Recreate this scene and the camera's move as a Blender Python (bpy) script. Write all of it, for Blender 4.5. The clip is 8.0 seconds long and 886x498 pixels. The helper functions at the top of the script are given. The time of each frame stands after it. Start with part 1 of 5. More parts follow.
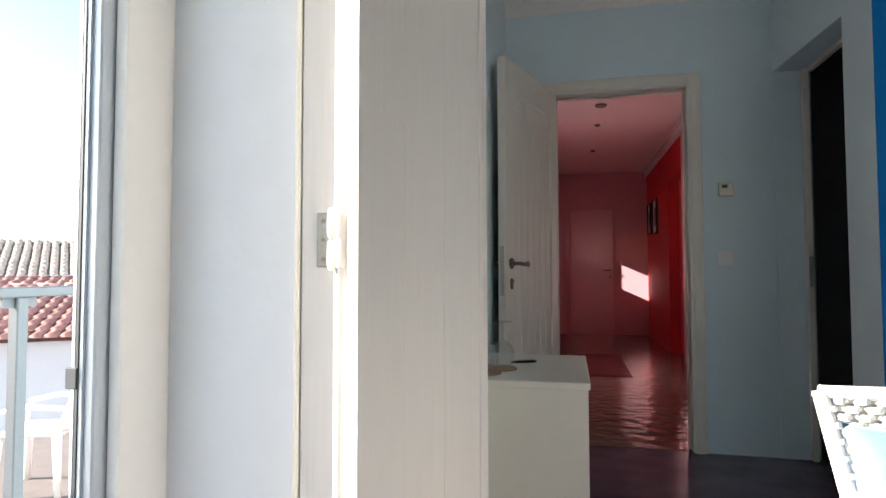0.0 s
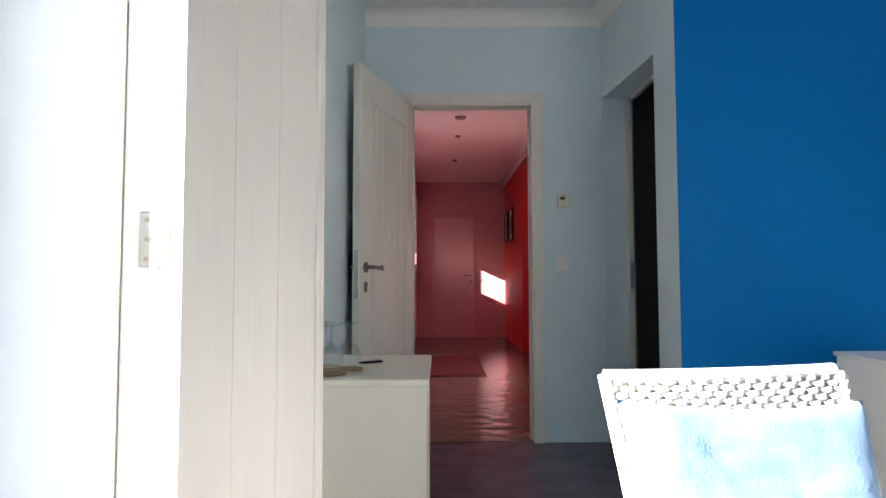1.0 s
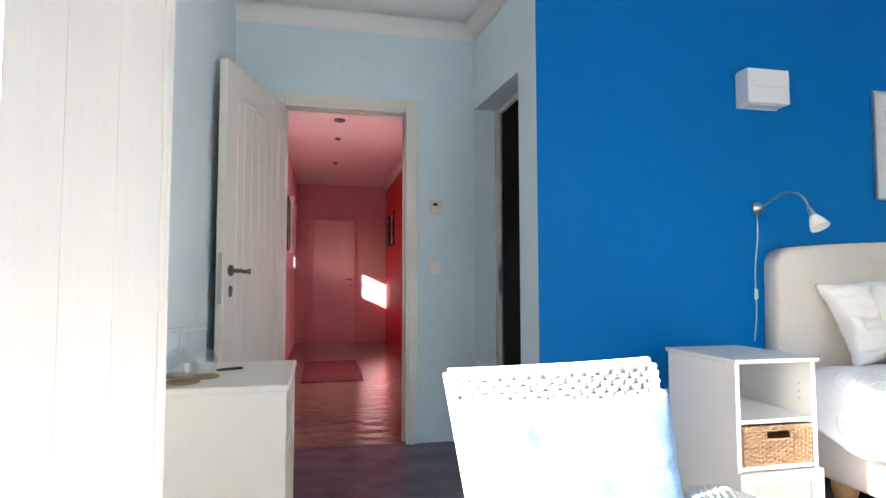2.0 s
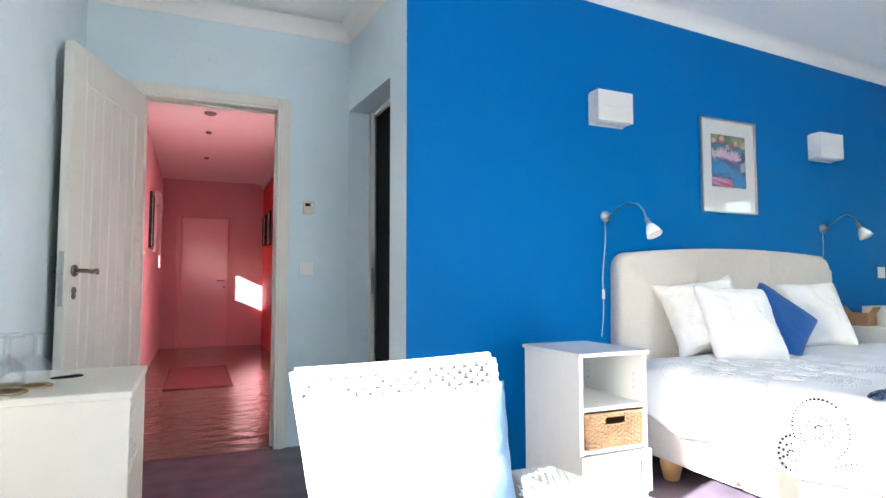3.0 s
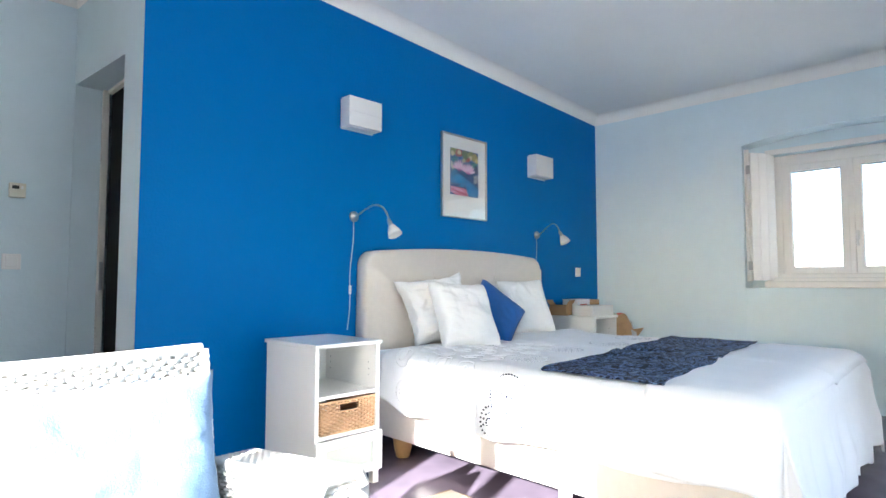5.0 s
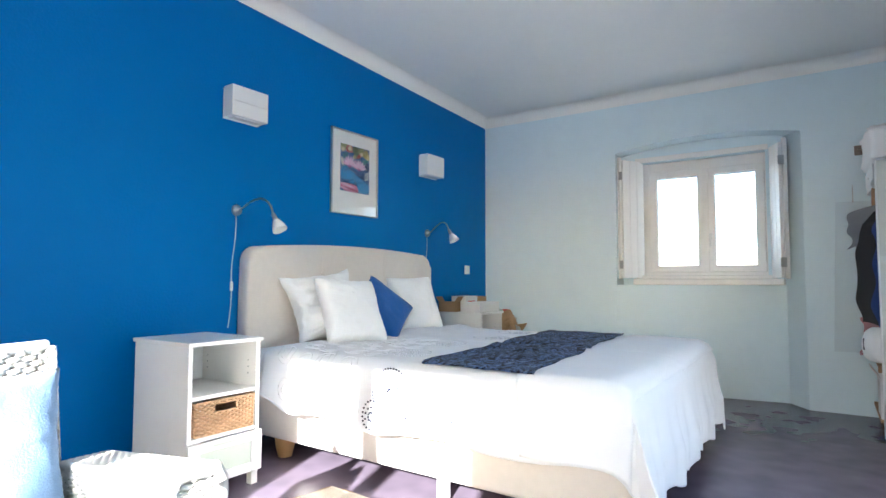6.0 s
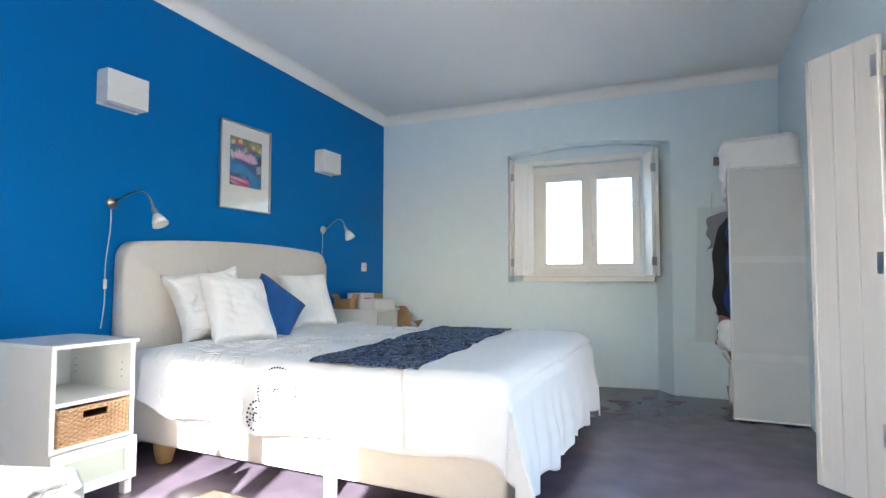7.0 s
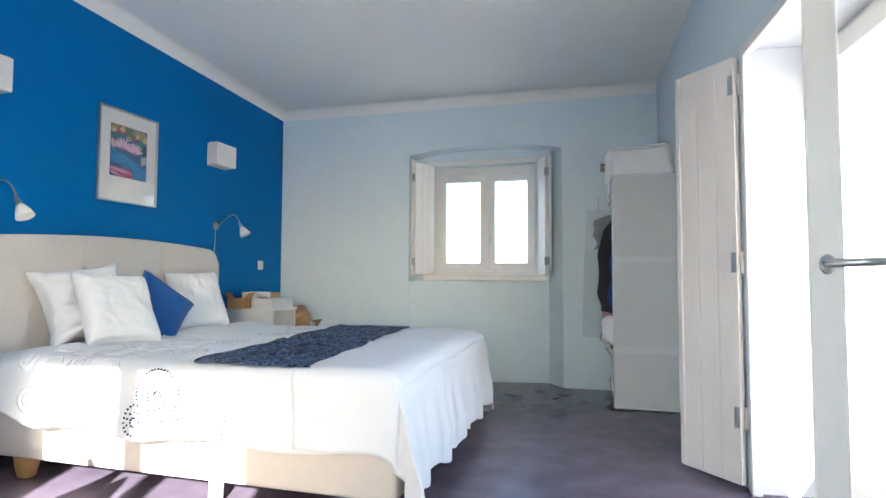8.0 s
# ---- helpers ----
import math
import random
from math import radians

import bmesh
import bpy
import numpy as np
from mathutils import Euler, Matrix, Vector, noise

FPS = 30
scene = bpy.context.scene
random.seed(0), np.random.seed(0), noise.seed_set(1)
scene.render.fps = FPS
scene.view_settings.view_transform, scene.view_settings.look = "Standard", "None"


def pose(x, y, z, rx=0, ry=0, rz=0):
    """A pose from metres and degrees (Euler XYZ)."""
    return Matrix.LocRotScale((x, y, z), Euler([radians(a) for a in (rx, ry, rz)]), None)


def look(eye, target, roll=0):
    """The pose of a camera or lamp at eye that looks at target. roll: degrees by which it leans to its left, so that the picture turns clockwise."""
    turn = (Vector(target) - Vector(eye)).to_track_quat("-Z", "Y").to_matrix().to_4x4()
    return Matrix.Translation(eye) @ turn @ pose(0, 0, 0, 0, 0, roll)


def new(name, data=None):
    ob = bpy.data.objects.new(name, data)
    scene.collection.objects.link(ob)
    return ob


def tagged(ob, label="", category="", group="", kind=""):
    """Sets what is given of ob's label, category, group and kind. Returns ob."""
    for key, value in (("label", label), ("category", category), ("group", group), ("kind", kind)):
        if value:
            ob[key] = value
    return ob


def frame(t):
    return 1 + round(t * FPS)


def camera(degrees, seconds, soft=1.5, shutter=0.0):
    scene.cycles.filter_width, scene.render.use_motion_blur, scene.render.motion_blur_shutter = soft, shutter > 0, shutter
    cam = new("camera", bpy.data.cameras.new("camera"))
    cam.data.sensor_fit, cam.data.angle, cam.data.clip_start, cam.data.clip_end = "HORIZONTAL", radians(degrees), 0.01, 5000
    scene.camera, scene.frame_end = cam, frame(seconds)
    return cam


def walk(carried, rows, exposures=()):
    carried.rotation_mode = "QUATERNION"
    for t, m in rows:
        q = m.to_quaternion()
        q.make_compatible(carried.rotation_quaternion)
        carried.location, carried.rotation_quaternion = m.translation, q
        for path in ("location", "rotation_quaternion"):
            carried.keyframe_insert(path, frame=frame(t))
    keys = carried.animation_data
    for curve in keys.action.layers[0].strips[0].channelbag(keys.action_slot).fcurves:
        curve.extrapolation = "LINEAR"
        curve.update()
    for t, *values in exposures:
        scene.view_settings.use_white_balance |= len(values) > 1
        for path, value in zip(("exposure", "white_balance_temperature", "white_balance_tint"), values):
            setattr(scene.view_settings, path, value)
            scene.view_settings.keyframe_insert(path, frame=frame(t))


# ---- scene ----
cam = camera(75.6, 8.0)
PATH = [
    (0, (0.243, 0.165, 0.973), (-0.191, 2.115, 1.059), -0.1),
    (0.5, (0.294, 0.132, 0.964), (0.088, 2.119, 1.065), -0.1),
    (1, (0.322, 0.117, 0.964), (0.339, 2.115, 1.068), -0.1),
    (1.5, (0.353, 0.104, 0.963), (0.572, 2.089, 1.074), -0.1),
    (3, (0.447, 0.01, 0.961), (1.241, 1.842, 1.083), -0.1),
    (3.5, (0.47, -0.027, 0.955), (1.446, 1.714, 1.08), -0.1),
    (4, (0.49, -0.072, 0.949), (1.636, 1.562, 1.074), -0.0),
    (4.5, (0.498, -0.125, 0.95), (1.792, 1.395, 1.07), 0.0),
    (6, (0.526, -0.239, 0.931), (2.177, 0.883, 1.044), 0.1),
    (6.5, (0.528, -0.277, 0.932), (2.268, 0.704, 1.039), 0.1),
    (7, (0.52, -0.315, 0.936), (2.337, 0.515, 1.038), 0.1),
    (7.5, (0.518, -0.344, 0.929), (2.398, 0.332, 1.032), 0.1),
    (8, (0.515, -0.369, 0.924), (2.443, 0.153, 1.027), 0.2),
]
EXPOSURES = [(0.0, 2.0, 6350, 10), (0.5, 2.35, 6300, 10), (1.0, 2.7, 6200, 10), (1.5, 3.05, 6150, 10), (3.0, 3.68, 5950, 10), (4.0, 3.72, 5900, 10), (4.5, 3.55, 5900, 10), (6.0, 3.25, 5950, 10), (7.0, 3.22, 6050, 10), (8.0, 3.16, 6050, 10)]
walk(cam, [(t, look(eye, target, roll)) for t, eye, target, roll in PATH], EXPOSURES)

# ---- daylight: a low winter sun from the west and a clear sky ----
SUN_K, SUN_DROP = 0.35, 0.45
world = bpy.data.worlds.new("sky")
scene.world = world
world.use_nodes = True
wn = world.node_tree.nodes
sky = wn.new("ShaderNodeTexSky")
sky.sky_type = "NISHITA"
sky.sun_disc = False
sky.sun_elevation = math.atan(SUN_DROP / math.sqrt(1 + SUN_K ** 2))
sky.sun_rotation = math.atan2(-1, -SUN_K)
wn["Background"].inputs["Strength"].default_value = 0.11
world.node_tree.links.new(sky.outputs[0], wn["Background"].inputs["Color"])
sun_data = bpy.data.lights.new("sun", "SUN")
sun_data.energy, sun_data.angle, sun_data.color = 5.0, radians(0.6), (1.0, 0.95, 0.88)
sun = new("sun", sun_data)
sun.matrix_world = look((-20, -7.2, 9), (-20 + 1, -7.2 + SUN_K, 9 - SUN_DROP))


# ---- materials ----
def mat(name, base, rough=0.6, vary=0.06, scale=6.0, bump=0.0, bump_scale=60.0, metal=0.0, spec=0.5, tint=None, sheen=0.0, coat=0.0, stretch=(1, 1, 1), rough_vary=0.0, detail=6.0):
    """Painted, woven or cast surface: two noises vary the colour, a fine one gives relief."""
    m = bpy.data.materials.new(name)
    m.use_nodes = True
    nt = m.node_tree
    n, l = nt.nodes, nt.links
    b = n["Principled BSDF"]
    b.inputs["Roughness"].default_value = rough
    b.inputs["Metallic"].default_value = metal
    b.inputs["Specular IOR Level"].default_value = spec
    b.inputs["Sheen Weight"].default_value = sheen
    b.inputs["Coat Weight"].default_value = coat
    tc = n.new("ShaderNodeTexCoord")
    mp = n.new("ShaderNodeMapping")
    mp.inputs["Scale"].default_value = stretch
    l.new(tc.outputs["Object"], mp.inputs["Vector"])
    big, small = n.new("ShaderNodeTexNoise"), n.new("ShaderNodeTexNoise")
    big.inputs["Scale"].default_value, small.inputs["Scale"].default_value = scale * 0.3, scale * 4
    big.inputs["Detail"].default_value, small.inputs["Detail"].default_value = min(4.0, detail), detail
    mix = n.new("ShaderNodeMix")
    mix.data_type = "FLOAT"
    mix.inputs["Factor"].default_value = 0.45
    for t in (big, small):
        l.new(mp.outputs[0], t.inputs["Vector"])
    l.new(big.outputs["Fac"], mix.inputs["A"])
    l.new(small.outputs["Fac"], mix.inputs["B"])
    ramp = n.new("ShaderNodeValToRGB")
    lo = [max(0.0, c * (1 - vary)) for c in base]
    hi = [min(1.0, c * (1 + vary)) for c in (tint or base)]
    ramp.color_ramp.elements[0].position, ramp.color_ramp.elements[1].position = 0.28, 0.72
    ramp.color_ramp.elements[0].color, ramp.color_ramp.elements[1].color = (*lo, 1), (*hi, 1)
    l.new(mix.outputs["Result"], ramp.inputs["Fac"])
    l.new(ramp.outputs["Color"], b.inputs["Base Color"])
    if rough_vary:
        mr = n.new("ShaderNodeMapRange")
        mr.inputs["From Min"].default_value, mr.inputs["From Max"].default_value = 0.35, 0.65
        mr.inputs["To Min"].default_value, mr.inputs["To Max"].default_value = max(0.03, rough - rough_vary), rough + rough_vary
        l.new(mix.outputs["Result"], mr.inputs["Value"])
        l.new(mr.outputs["Result"], b.inputs["Roughness"])
    if bump:
        fine = n.new("ShaderNodeTexNoise")
        fine.inputs["Scale"].default_value, fine.inputs["Detail"].default_value = bump_scale, 5
        l.new(mp.outputs[0], fine.inputs["Vector"])
        bp = n.new("ShaderNodeBump")
        bp.inputs["Strength"].default_value, bp.inputs["Distance"].default_value = bump, 0.01
        l.new(fine.outputs["Fac"], bp.inputs["Height"])
        l.new(bp.outputs["Normal"], b.inputs["Normal"])
    return m


def glass_mat(name, tint=(1, 1, 1), rough=0.0, share=0.06):
    """Thin pane: mostly clear, with a mirror-like share."""
    m = bpy.data.materials.new(name)
    m.use_nodes = True
    n, l = m.node_tree.nodes, m.node_tree.links
    n.remove(n["Principled BSDF"])
    clear, gloss, mix = n.new("ShaderNodeBsdfTransparent"), n.new("ShaderNodeBsdfGlossy"), n.new("ShaderNodeMixShader")
    clear.inputs["Color"].default_value = (*tint, 1)
    gloss.inputs["Roughness"].default_value = rough
    mix.inputs[0].default_value = share
    l.new(clear.outputs[0], mix.inputs[1])
    l.new(gloss.outputs[0], mix.inputs[2])
    l.new(mix.outputs[0], n["Material Output"].inputs["Surface"])
    return m


M_PALE = mat("pale_blue_plaster", (0.73, 0.845, 0.88), 0.75, 0.03, 2.0, 0.12, 45)
M_BLUE = mat("strong_blue_paint", (0.0, 0.153, 0.462), 0.6, 0.04, 2.0, 0.15, 70, spec=0.18)
M_CEIL = mat("ceiling_paint", (0.92, 0.94, 0.91), 0.85, 0.02, 1.5, 0.1, 40)
M_CORNICE = mat("cornice_plaster", (0.90, 0.89, 0.85), 0.7, 0.02, 3.0, 0.1, 50)
M_FLOOR = mat("polished_dark_cement", (0.082, 0.066, 0.088), 0.24, 0.16, 1.5, tint=(0.150, 0.121, 0.157), spec=0.25, detail=1.0)
M_HALLFLOOR = mat("hall_glazed_cement", (0.16, 0.115, 0.09), 0.09, 0.30, 3.0, 1.0, 9, tint=(0.25, 0.195, 0.15), rough_vary=0.03, stretch=(0.9, 1.1, 1), spec=0.9)
M_HALLPALE = mat("pale_rose_plaster", (0.70, 0.38, 0.40), 0.7, 0.05, 2.0, 0.1, 50)
M_HALLDOOR = mat("pale_rose_door_lacquer", (0.77, 0.45, 0.46), 0.35, 0.05, 2.0, 0.05, 30)
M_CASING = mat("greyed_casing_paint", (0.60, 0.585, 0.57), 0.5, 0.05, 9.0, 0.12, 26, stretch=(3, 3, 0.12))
M_BAND = mat("pale_wardrobe_band", (0.74, 0.74, 0.73), 0.7, 0.05, 2.0, 0.1, 300)
M_LINEN = mat("folded_pale_linen", (0.70, 0.66, 0.63), 0.85, 0.08, 12.0, 0.2, 120)
M_CABINET = mat("warm_white_cabinet_paint", (0.85, 0.80, 0.69), 0.42, 0.03, 4.0, 0.05, 40)
M_RED = mat("red_wall_paint", (0.56, 0.012, 0.02), 0.6, 0.05, 2.0, 0.1, 50)
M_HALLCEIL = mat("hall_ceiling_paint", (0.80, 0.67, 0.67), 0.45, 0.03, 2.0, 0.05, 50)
# Near black stands in for the missing light in the bathroom.
M_BATH_DARK = mat("bathroom_darkness", (0.018, 0.019, 0.021), 0.6, 0.2, 2.0)
M_CREAM = mat("cream_door_lacquer", (0.82, 0.785, 0.70), 0.42, 0.04, 5.0, 0.05, 30, stretch=(1, 1, 0.15))
M_SHUTTER = mat("off_white_painted_wood", (0.78, 0.73, 0.67), 0.5, 0.05, 9.0, 0.12, 26, stretch=(3, 3, 0.12))
M_WHITE = mat("white_lacquer", (0.80, 0.80, 0.78), 0.38, 0.02, 4.0, 0.03, 40)
M_SATIN = mat("white_window_paint", (0.88, 0.86, 0.82), 0.4, 0.03, 6.0, 0.04, 40)
# Window white pushed warmer and lighter to offset bluish skylight on the leaves.
M_LEAF_WARMED = mat("leaf_white_warmed_for_sky", (0.91, 0.86, 0.78), 0.4, 0.03, 6.0, 0.04, 40)
M_REVEAL = mat("white_reveal_plaster", (0.78, 0.80, 0.82), 0.7, 0.04, 3.0, 0.12, 40)
M_STEEL = mat("brushed_steel", (0.55, 0.54, 0.52), 0.3, 0.08, 30.0, metal=1.0)
M_HINGE = mat("worn_hinge_steel", (0.26, 0.26, 0.25), 0.45, 0.2, 40.0, 0.1, 90, metal=0.5)
M_BRONZE = mat("dark_bronze_metal", (0.20, 0.17, 0.15), 0.35, 0.1, 30.0, metal=1.0)
M_ALU = mat("grey_aluminium", (0.58, 0.63, 0.68), 0.4, 0.06, 20.0, metal=0.4)
M_RUBBER = mat("dark_rubber_gasket", (0.05, 0.055, 0.06), 0.6, 0.1, 20.0)
M_UPHOL = mat("beige_upholstery", (0.75, 0.69, 0.63), 0.9, 0.05, 8.0, 0.25, 420, sheen=0.25)
M_COVER = mat("white_cotton_coverlet", (0.84, 0.85, 0.87), 0.9, 0.02, 5.0, 0.16, 260, sheen=0.15)
M_SHEET = mat("white_cotton_pillowcase", (0.90, 0.90, 0.90), 0.88, 0.02, 6.0, 0.14, 240, sheen=0.15)
# Darkened copy of the grey thread, so its dots hold out in direct sun.
M_DOTS = mat("thread_darkened_for_sun", (0.020, 0.023, 0.040), 0.9, 0.05, 30.0, spec=0.03)
M_PALEDOTS = mat("pale_grey_embroidery_thread", (0.62, 0.63, 0.66), 0.9, 0.05, 30.0, spec=0.03)
M_BLUECLOTH = mat("royal_blue_cotton", (0.006, 0.090, 0.33), 0.9, 0.12, 8.0, 0.2, 300, sheen=0.2)
M_SKYCLOTH = mat("light_blue_cotton", (0.14, 0.24, 0.40), 0.9, 0.10, 10.0, 0.25, 220, sheen=0.2)
M_WICKER_W = mat("white_painted_wicker", (0.80, 0.78, 0.73), 0.55, 0.06, 30.0, 0.1, 200)
M_WICKER_B = mat("natural_willow", (0.56, 0.33, 0.17), 0.55, 0.22, 40.0, 0.15, 200, tint=(0.68, 0.45, 0.26))
M_OAK = mat("oiled_oak", (0.50, 0.30, 0.12), 0.5, 0.12, 10.0, 0.1, 40, stretch=(4, 4, 0.4))
M_PINE = mat("pine_pole", (0.42, 0.24, 0.12), 0.5, 0.1, 10.0)
M_PLASTIC = mat("white_switch_plastic", (0.88, 0.88, 0.86), 0.35, 0.01, 10.0)
M_IVORY = mat("ivory_plastic", (0.74, 0.70, 0.58), 0.4, 0.02, 10.0)
M_DARK = mat("dark_display", (0.03, 0.035, 0.03), 0.2, 0.1, 10.0)
M_FROST = mat("frosted_white_glass", (0.86, 0.85, 0.82), 0.25, 0.01, 5.0)
M_GREENGLASS = mat("frosted_greenish_pane", (0.56, 0.62, 0.54), 0.22, 0.04, 4.0)
M_PAPER = mat("white_mount_board", (0.82, 0.82, 0.80), 0.7, 0.01, 5.0)
M_CARD = mat("brown_cardboard", (0.42, 0.26, 0.13), 0.8, 0.12, 6.0, 0.1, 60)
M_BOXWHITE = mat("white_carton", (0.74, 0.73, 0.72), 0.6, 0.04, 6.0)
M_REDPRINT = mat("red_print", (0.60, 0.08, 0.07), 0.6, 0.05, 10.0)
M_FABRICW = mat("grey_white_wardrobe_fabric", (0.68, 0.68, 0.66), 0.7, 0.05, 2.0, 0.1, 300)
M_BLACK = mat("black_jacket_cloth", (0.012, 0.012, 0.016), 0.7, 0.2, 8.0, 0.3, 25)
M_NAVY = mat("blue_jacket_nylon", (0.012, 0.035, 0.18), 0.45, 0.2, 8.0, 0.3, 25)
M_GREYCL = mat("grey_cloth", (0.22, 0.24, 0.27), 0.8, 0.1, 8.0, 0.3, 30)
M_PINKCL = mat("rose_cloth", (0.44, 0.22, 0.24), 0.8, 0.1, 8.0, 0.3, 30)
M_TERRACOTTA = mat("terracotta_roof_tile", (0.36, 0.18, 0.14), 0.8, 0.15, 9.0, 0.3, 30, tint=(0.46, 0.26, 0.21))
# Weathered tiles, lightened further in colour to look sunlit on a shaded slope.
M_TERRA_LIGHT = mat("weathered_tile_with_sun", (0.68, 0.52, 0.38), 0.85, 0.12, 9.0, 0.3, 30, tint=(0.78, 0.63, 0.49))
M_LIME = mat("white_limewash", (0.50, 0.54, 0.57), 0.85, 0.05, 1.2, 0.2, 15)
# Kept pale so that the unseen terrace bounces sun into the room.
M_TERRACE = mat("pale_bounce_finish", (0.74, 0.73, 0.70), 0.8, 0.08, 2.0, 0.2, 20)
M_PAVING = mat("brown_terrace_paving", (0.17, 0.14, 0.12), 0.85, 0.2, 2.0, 0.2, 20)
M_CONCRETE = mat("pale_terrace_concrete", (0.50, 0.47, 0.44), 0.8, 0.15, 2.0, 0.2, 20)
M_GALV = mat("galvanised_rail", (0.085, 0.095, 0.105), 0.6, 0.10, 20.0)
M_RUG = mat("red_woven_rug", (0.13, 0.030, 0.034), 0.95, 0.2, 30.0, 0.3, 200)
M_GLASS = glass_mat("window_glass")
M_GLASSWARE = glass_mat("drinking_glass", (0.93, 0.95, 0.95), 0.02, 0.14)
M_CORK = mat("cork_coaster", (0.40, 0.27, 0.14), 0.9, 0.2, 60.0, 0.2, 200)
M_CABLE = mat("clear_pale_cable", (0.60, 0.66, 0.70), 0.4, 0.03, 10.0)


# ---- building helpers ----
def box(bm, x0, x1, y0, y1, z0, z1, bevel=0.0, m=None, seg=1):
    """Adds a box, with its edges bevelled, to a bmesh."""
    r = bmesh.ops.create_cube(bm, size=1.0)
    vs = r["verts"]
    for v in vs:
        v.co = Vector((x0 + (v.co.x + 0.5) * (x1 - x0), y0 + (v.co.y + 0.5) * (y1 - y0), z0 + (v.co.z + 0.5) * (z1 - z0)))
    if bevel:
        es = list({e for v in vs for e in v.link_edges})
        out = bmesh.ops.bevel(bm, geom=es, offset=bevel, segments=seg, affect="EDGES", profile=0.5)
        vs = list({v for f in out["faces"] for v in f.verts} | {v for v in vs if v.is_valid})
    if m is not None:
        bmesh.ops.transform(bm, matrix=m, verts=[v for v in vs if v.is_valid])
    return bm


def one_box(*a, **k):
    return box(bmesh.new(), *a, **k)


def prism(pts, z0, z1, bm=None):
    """A prism on a plan outline, given counter-clockwise."""
    bm = bm or bmesh.new()
    lo, hi = [bm.verts.new((x, y, z0)) for x, y in pts], [bm.verts.new((x, y, z1)) for x, y in pts]
    bm.faces.new(lo[::-1])
    bm.faces.new(hi)
    for i in range(len(pts)):
        j = (i + 1) % len(pts)
        bm.faces.new((lo[i], lo[j], hi[j], hi[i]))
    return bm


def lathe(profile, seg=24, bm=None, m=None):
    """A turned form from (radius, height) pairs."""
    bm = bm or bmesh.new()
    rings = []
    for r, z in profile:
        rings.append([bm.verts.new((max(r, 1e-4) * math.cos(2 * math.pi * i / seg), max(r, 1e-4) * math.sin(2 * math.pi * i / seg), z)) for i in range(seg)])
    for a, b in zip(rings, rings[1:]):
        for i in range(seg):
            j = (i + 1) % seg
            bm.faces.new((a[i], a[j], b[j], b[i]))
    bm.faces.new(rings[0][::-1])
    bm.faces.new(rings[-1])
    if m is not None:
        bmesh.ops.transform(bm, matrix=m, verts=[v for ring in rings for v in ring])
    return bm


def tube(points, radius, seg=10, bm=None, radii=None):
    """A round bar along a line of points."""
    bm = bm or bmesh.new()
    pts = [Vector(p) for p in points]
    rings = []
    up = Vector((0, 0, 1))
    for i, p in enumerate(pts):
        d = (pts[min(i + 1, len(pts) - 1)] - pts[max(i - 1, 0)]).normalized()
        side = d.cross(up if abs(d.z) < 0.95 else Vector((1, 0, 0))).normalized()
        top = side.cross(d).normalized()
        r = radii[i] if radii else radius
        rings.append([bm.verts.new(p + r * (math.cos(2 * math.pi * k / seg) * side + math.sin(2 * math.pi * k / seg) * top)) for k in range(seg)])
    for a, b in zip(rings, rings[1:]):
        for i in range(seg):
            j = (i + 1) % seg
            bm.faces.new((a[i], a[j], b[j], b[i]))
    bm.faces.new(rings[0][::-1])
    bm.faces.new(rings[-1])
    return bm


def grid_sheet(fn, nu, nv, bm=None, close_u=False):
    """A sheet of nu x nv quads at fn(u, v), u and v from 0 to 1."""
    bm = bm or bmesh.new()
    rows = [[bm.verts.new(fn(i / nu, j / nv)) for i in range(nu + (0 if close_u else 1))] for j in range(nv + 1)]
    for j in range(nv):
        for i in range(nu):
            k = (i + 1) % len(rows[j])
            bm.faces.new((rows[j][i], rows[j][k], rows[j + 1][k], rows[j + 1][i]))
    return bm


def mesh_object(name, bm, material, smooth=False):
    me = bpy.data.meshes.new(name)
    bmesh.ops.recalc_face_normals(bm, faces=bm.faces[:])
    bm.to_mesh(me)
    bm.free()
    me.materials.append(material)
    if smooth:
        me.polygons.foreach_set("use_smooth", [True] * len(me.polygons))
    return new(name, me)


def part(name, bm, material, parent, label="", smooth=False):
    """One mesh under a thing or under a part, in the thing's own coordinates."""
    ob = mesh_object(name, bm, material, smooth)
    ob.parent = parent
    if label:
        ob["label"] = label
    return ob


def thing(name, label, category, m=None, group="", kind=""):
    """An empty at a thing's base, which holds its parts."""
    e = new(name)
    e.empty_display_size = 0.1
    if m is not None:
        e.matrix_basis = m
    return tagged(e, label, category, group, kind)


def structure(name, bm, material, label, category, smooth=False):
    return tagged(mesh_object(name, bm, material, smooth), label, category, kind="structure")


# ---- plan ----
WEST, DOORWALL, ALCOVE_E, BLUE, EAST = -0.12, 3.53, 1.388, 2.63, 5.508
CEIL, WALLTOP = 2.568, 2.98
CEIL_RISE = 0.040      # the main ceiling climbs towards the west
S_TURN = math.degrees(math.atan(0.066))
SOUTH = pose(EAST, -0.86, 0, 0, 0, S_TURN)      # local x runs east along the south wall, local y into the room
W_N, W_S, W_TOP = 1.165, -0.22, 2.04             # opening to the balcony in the west wall
S_E, S_W, S_TOP = -2.21, -3.93, 1.96            # double door in the south wall, along its local x

# floors
structure("floor", one_box(-0.75, 5.95, -1.9, 3.555, -0.10, 0.0), M_FLOOR, "dark purple-grey polished cement floor with a worn sheen", "floor")
structure("floor_hall", one_box(-0.35, 1.75, 3.557, 9.9, -0.10, 0.004), M_HALLFLOOR, "reddish glossy uneven cement floor of the corridor", "floor")
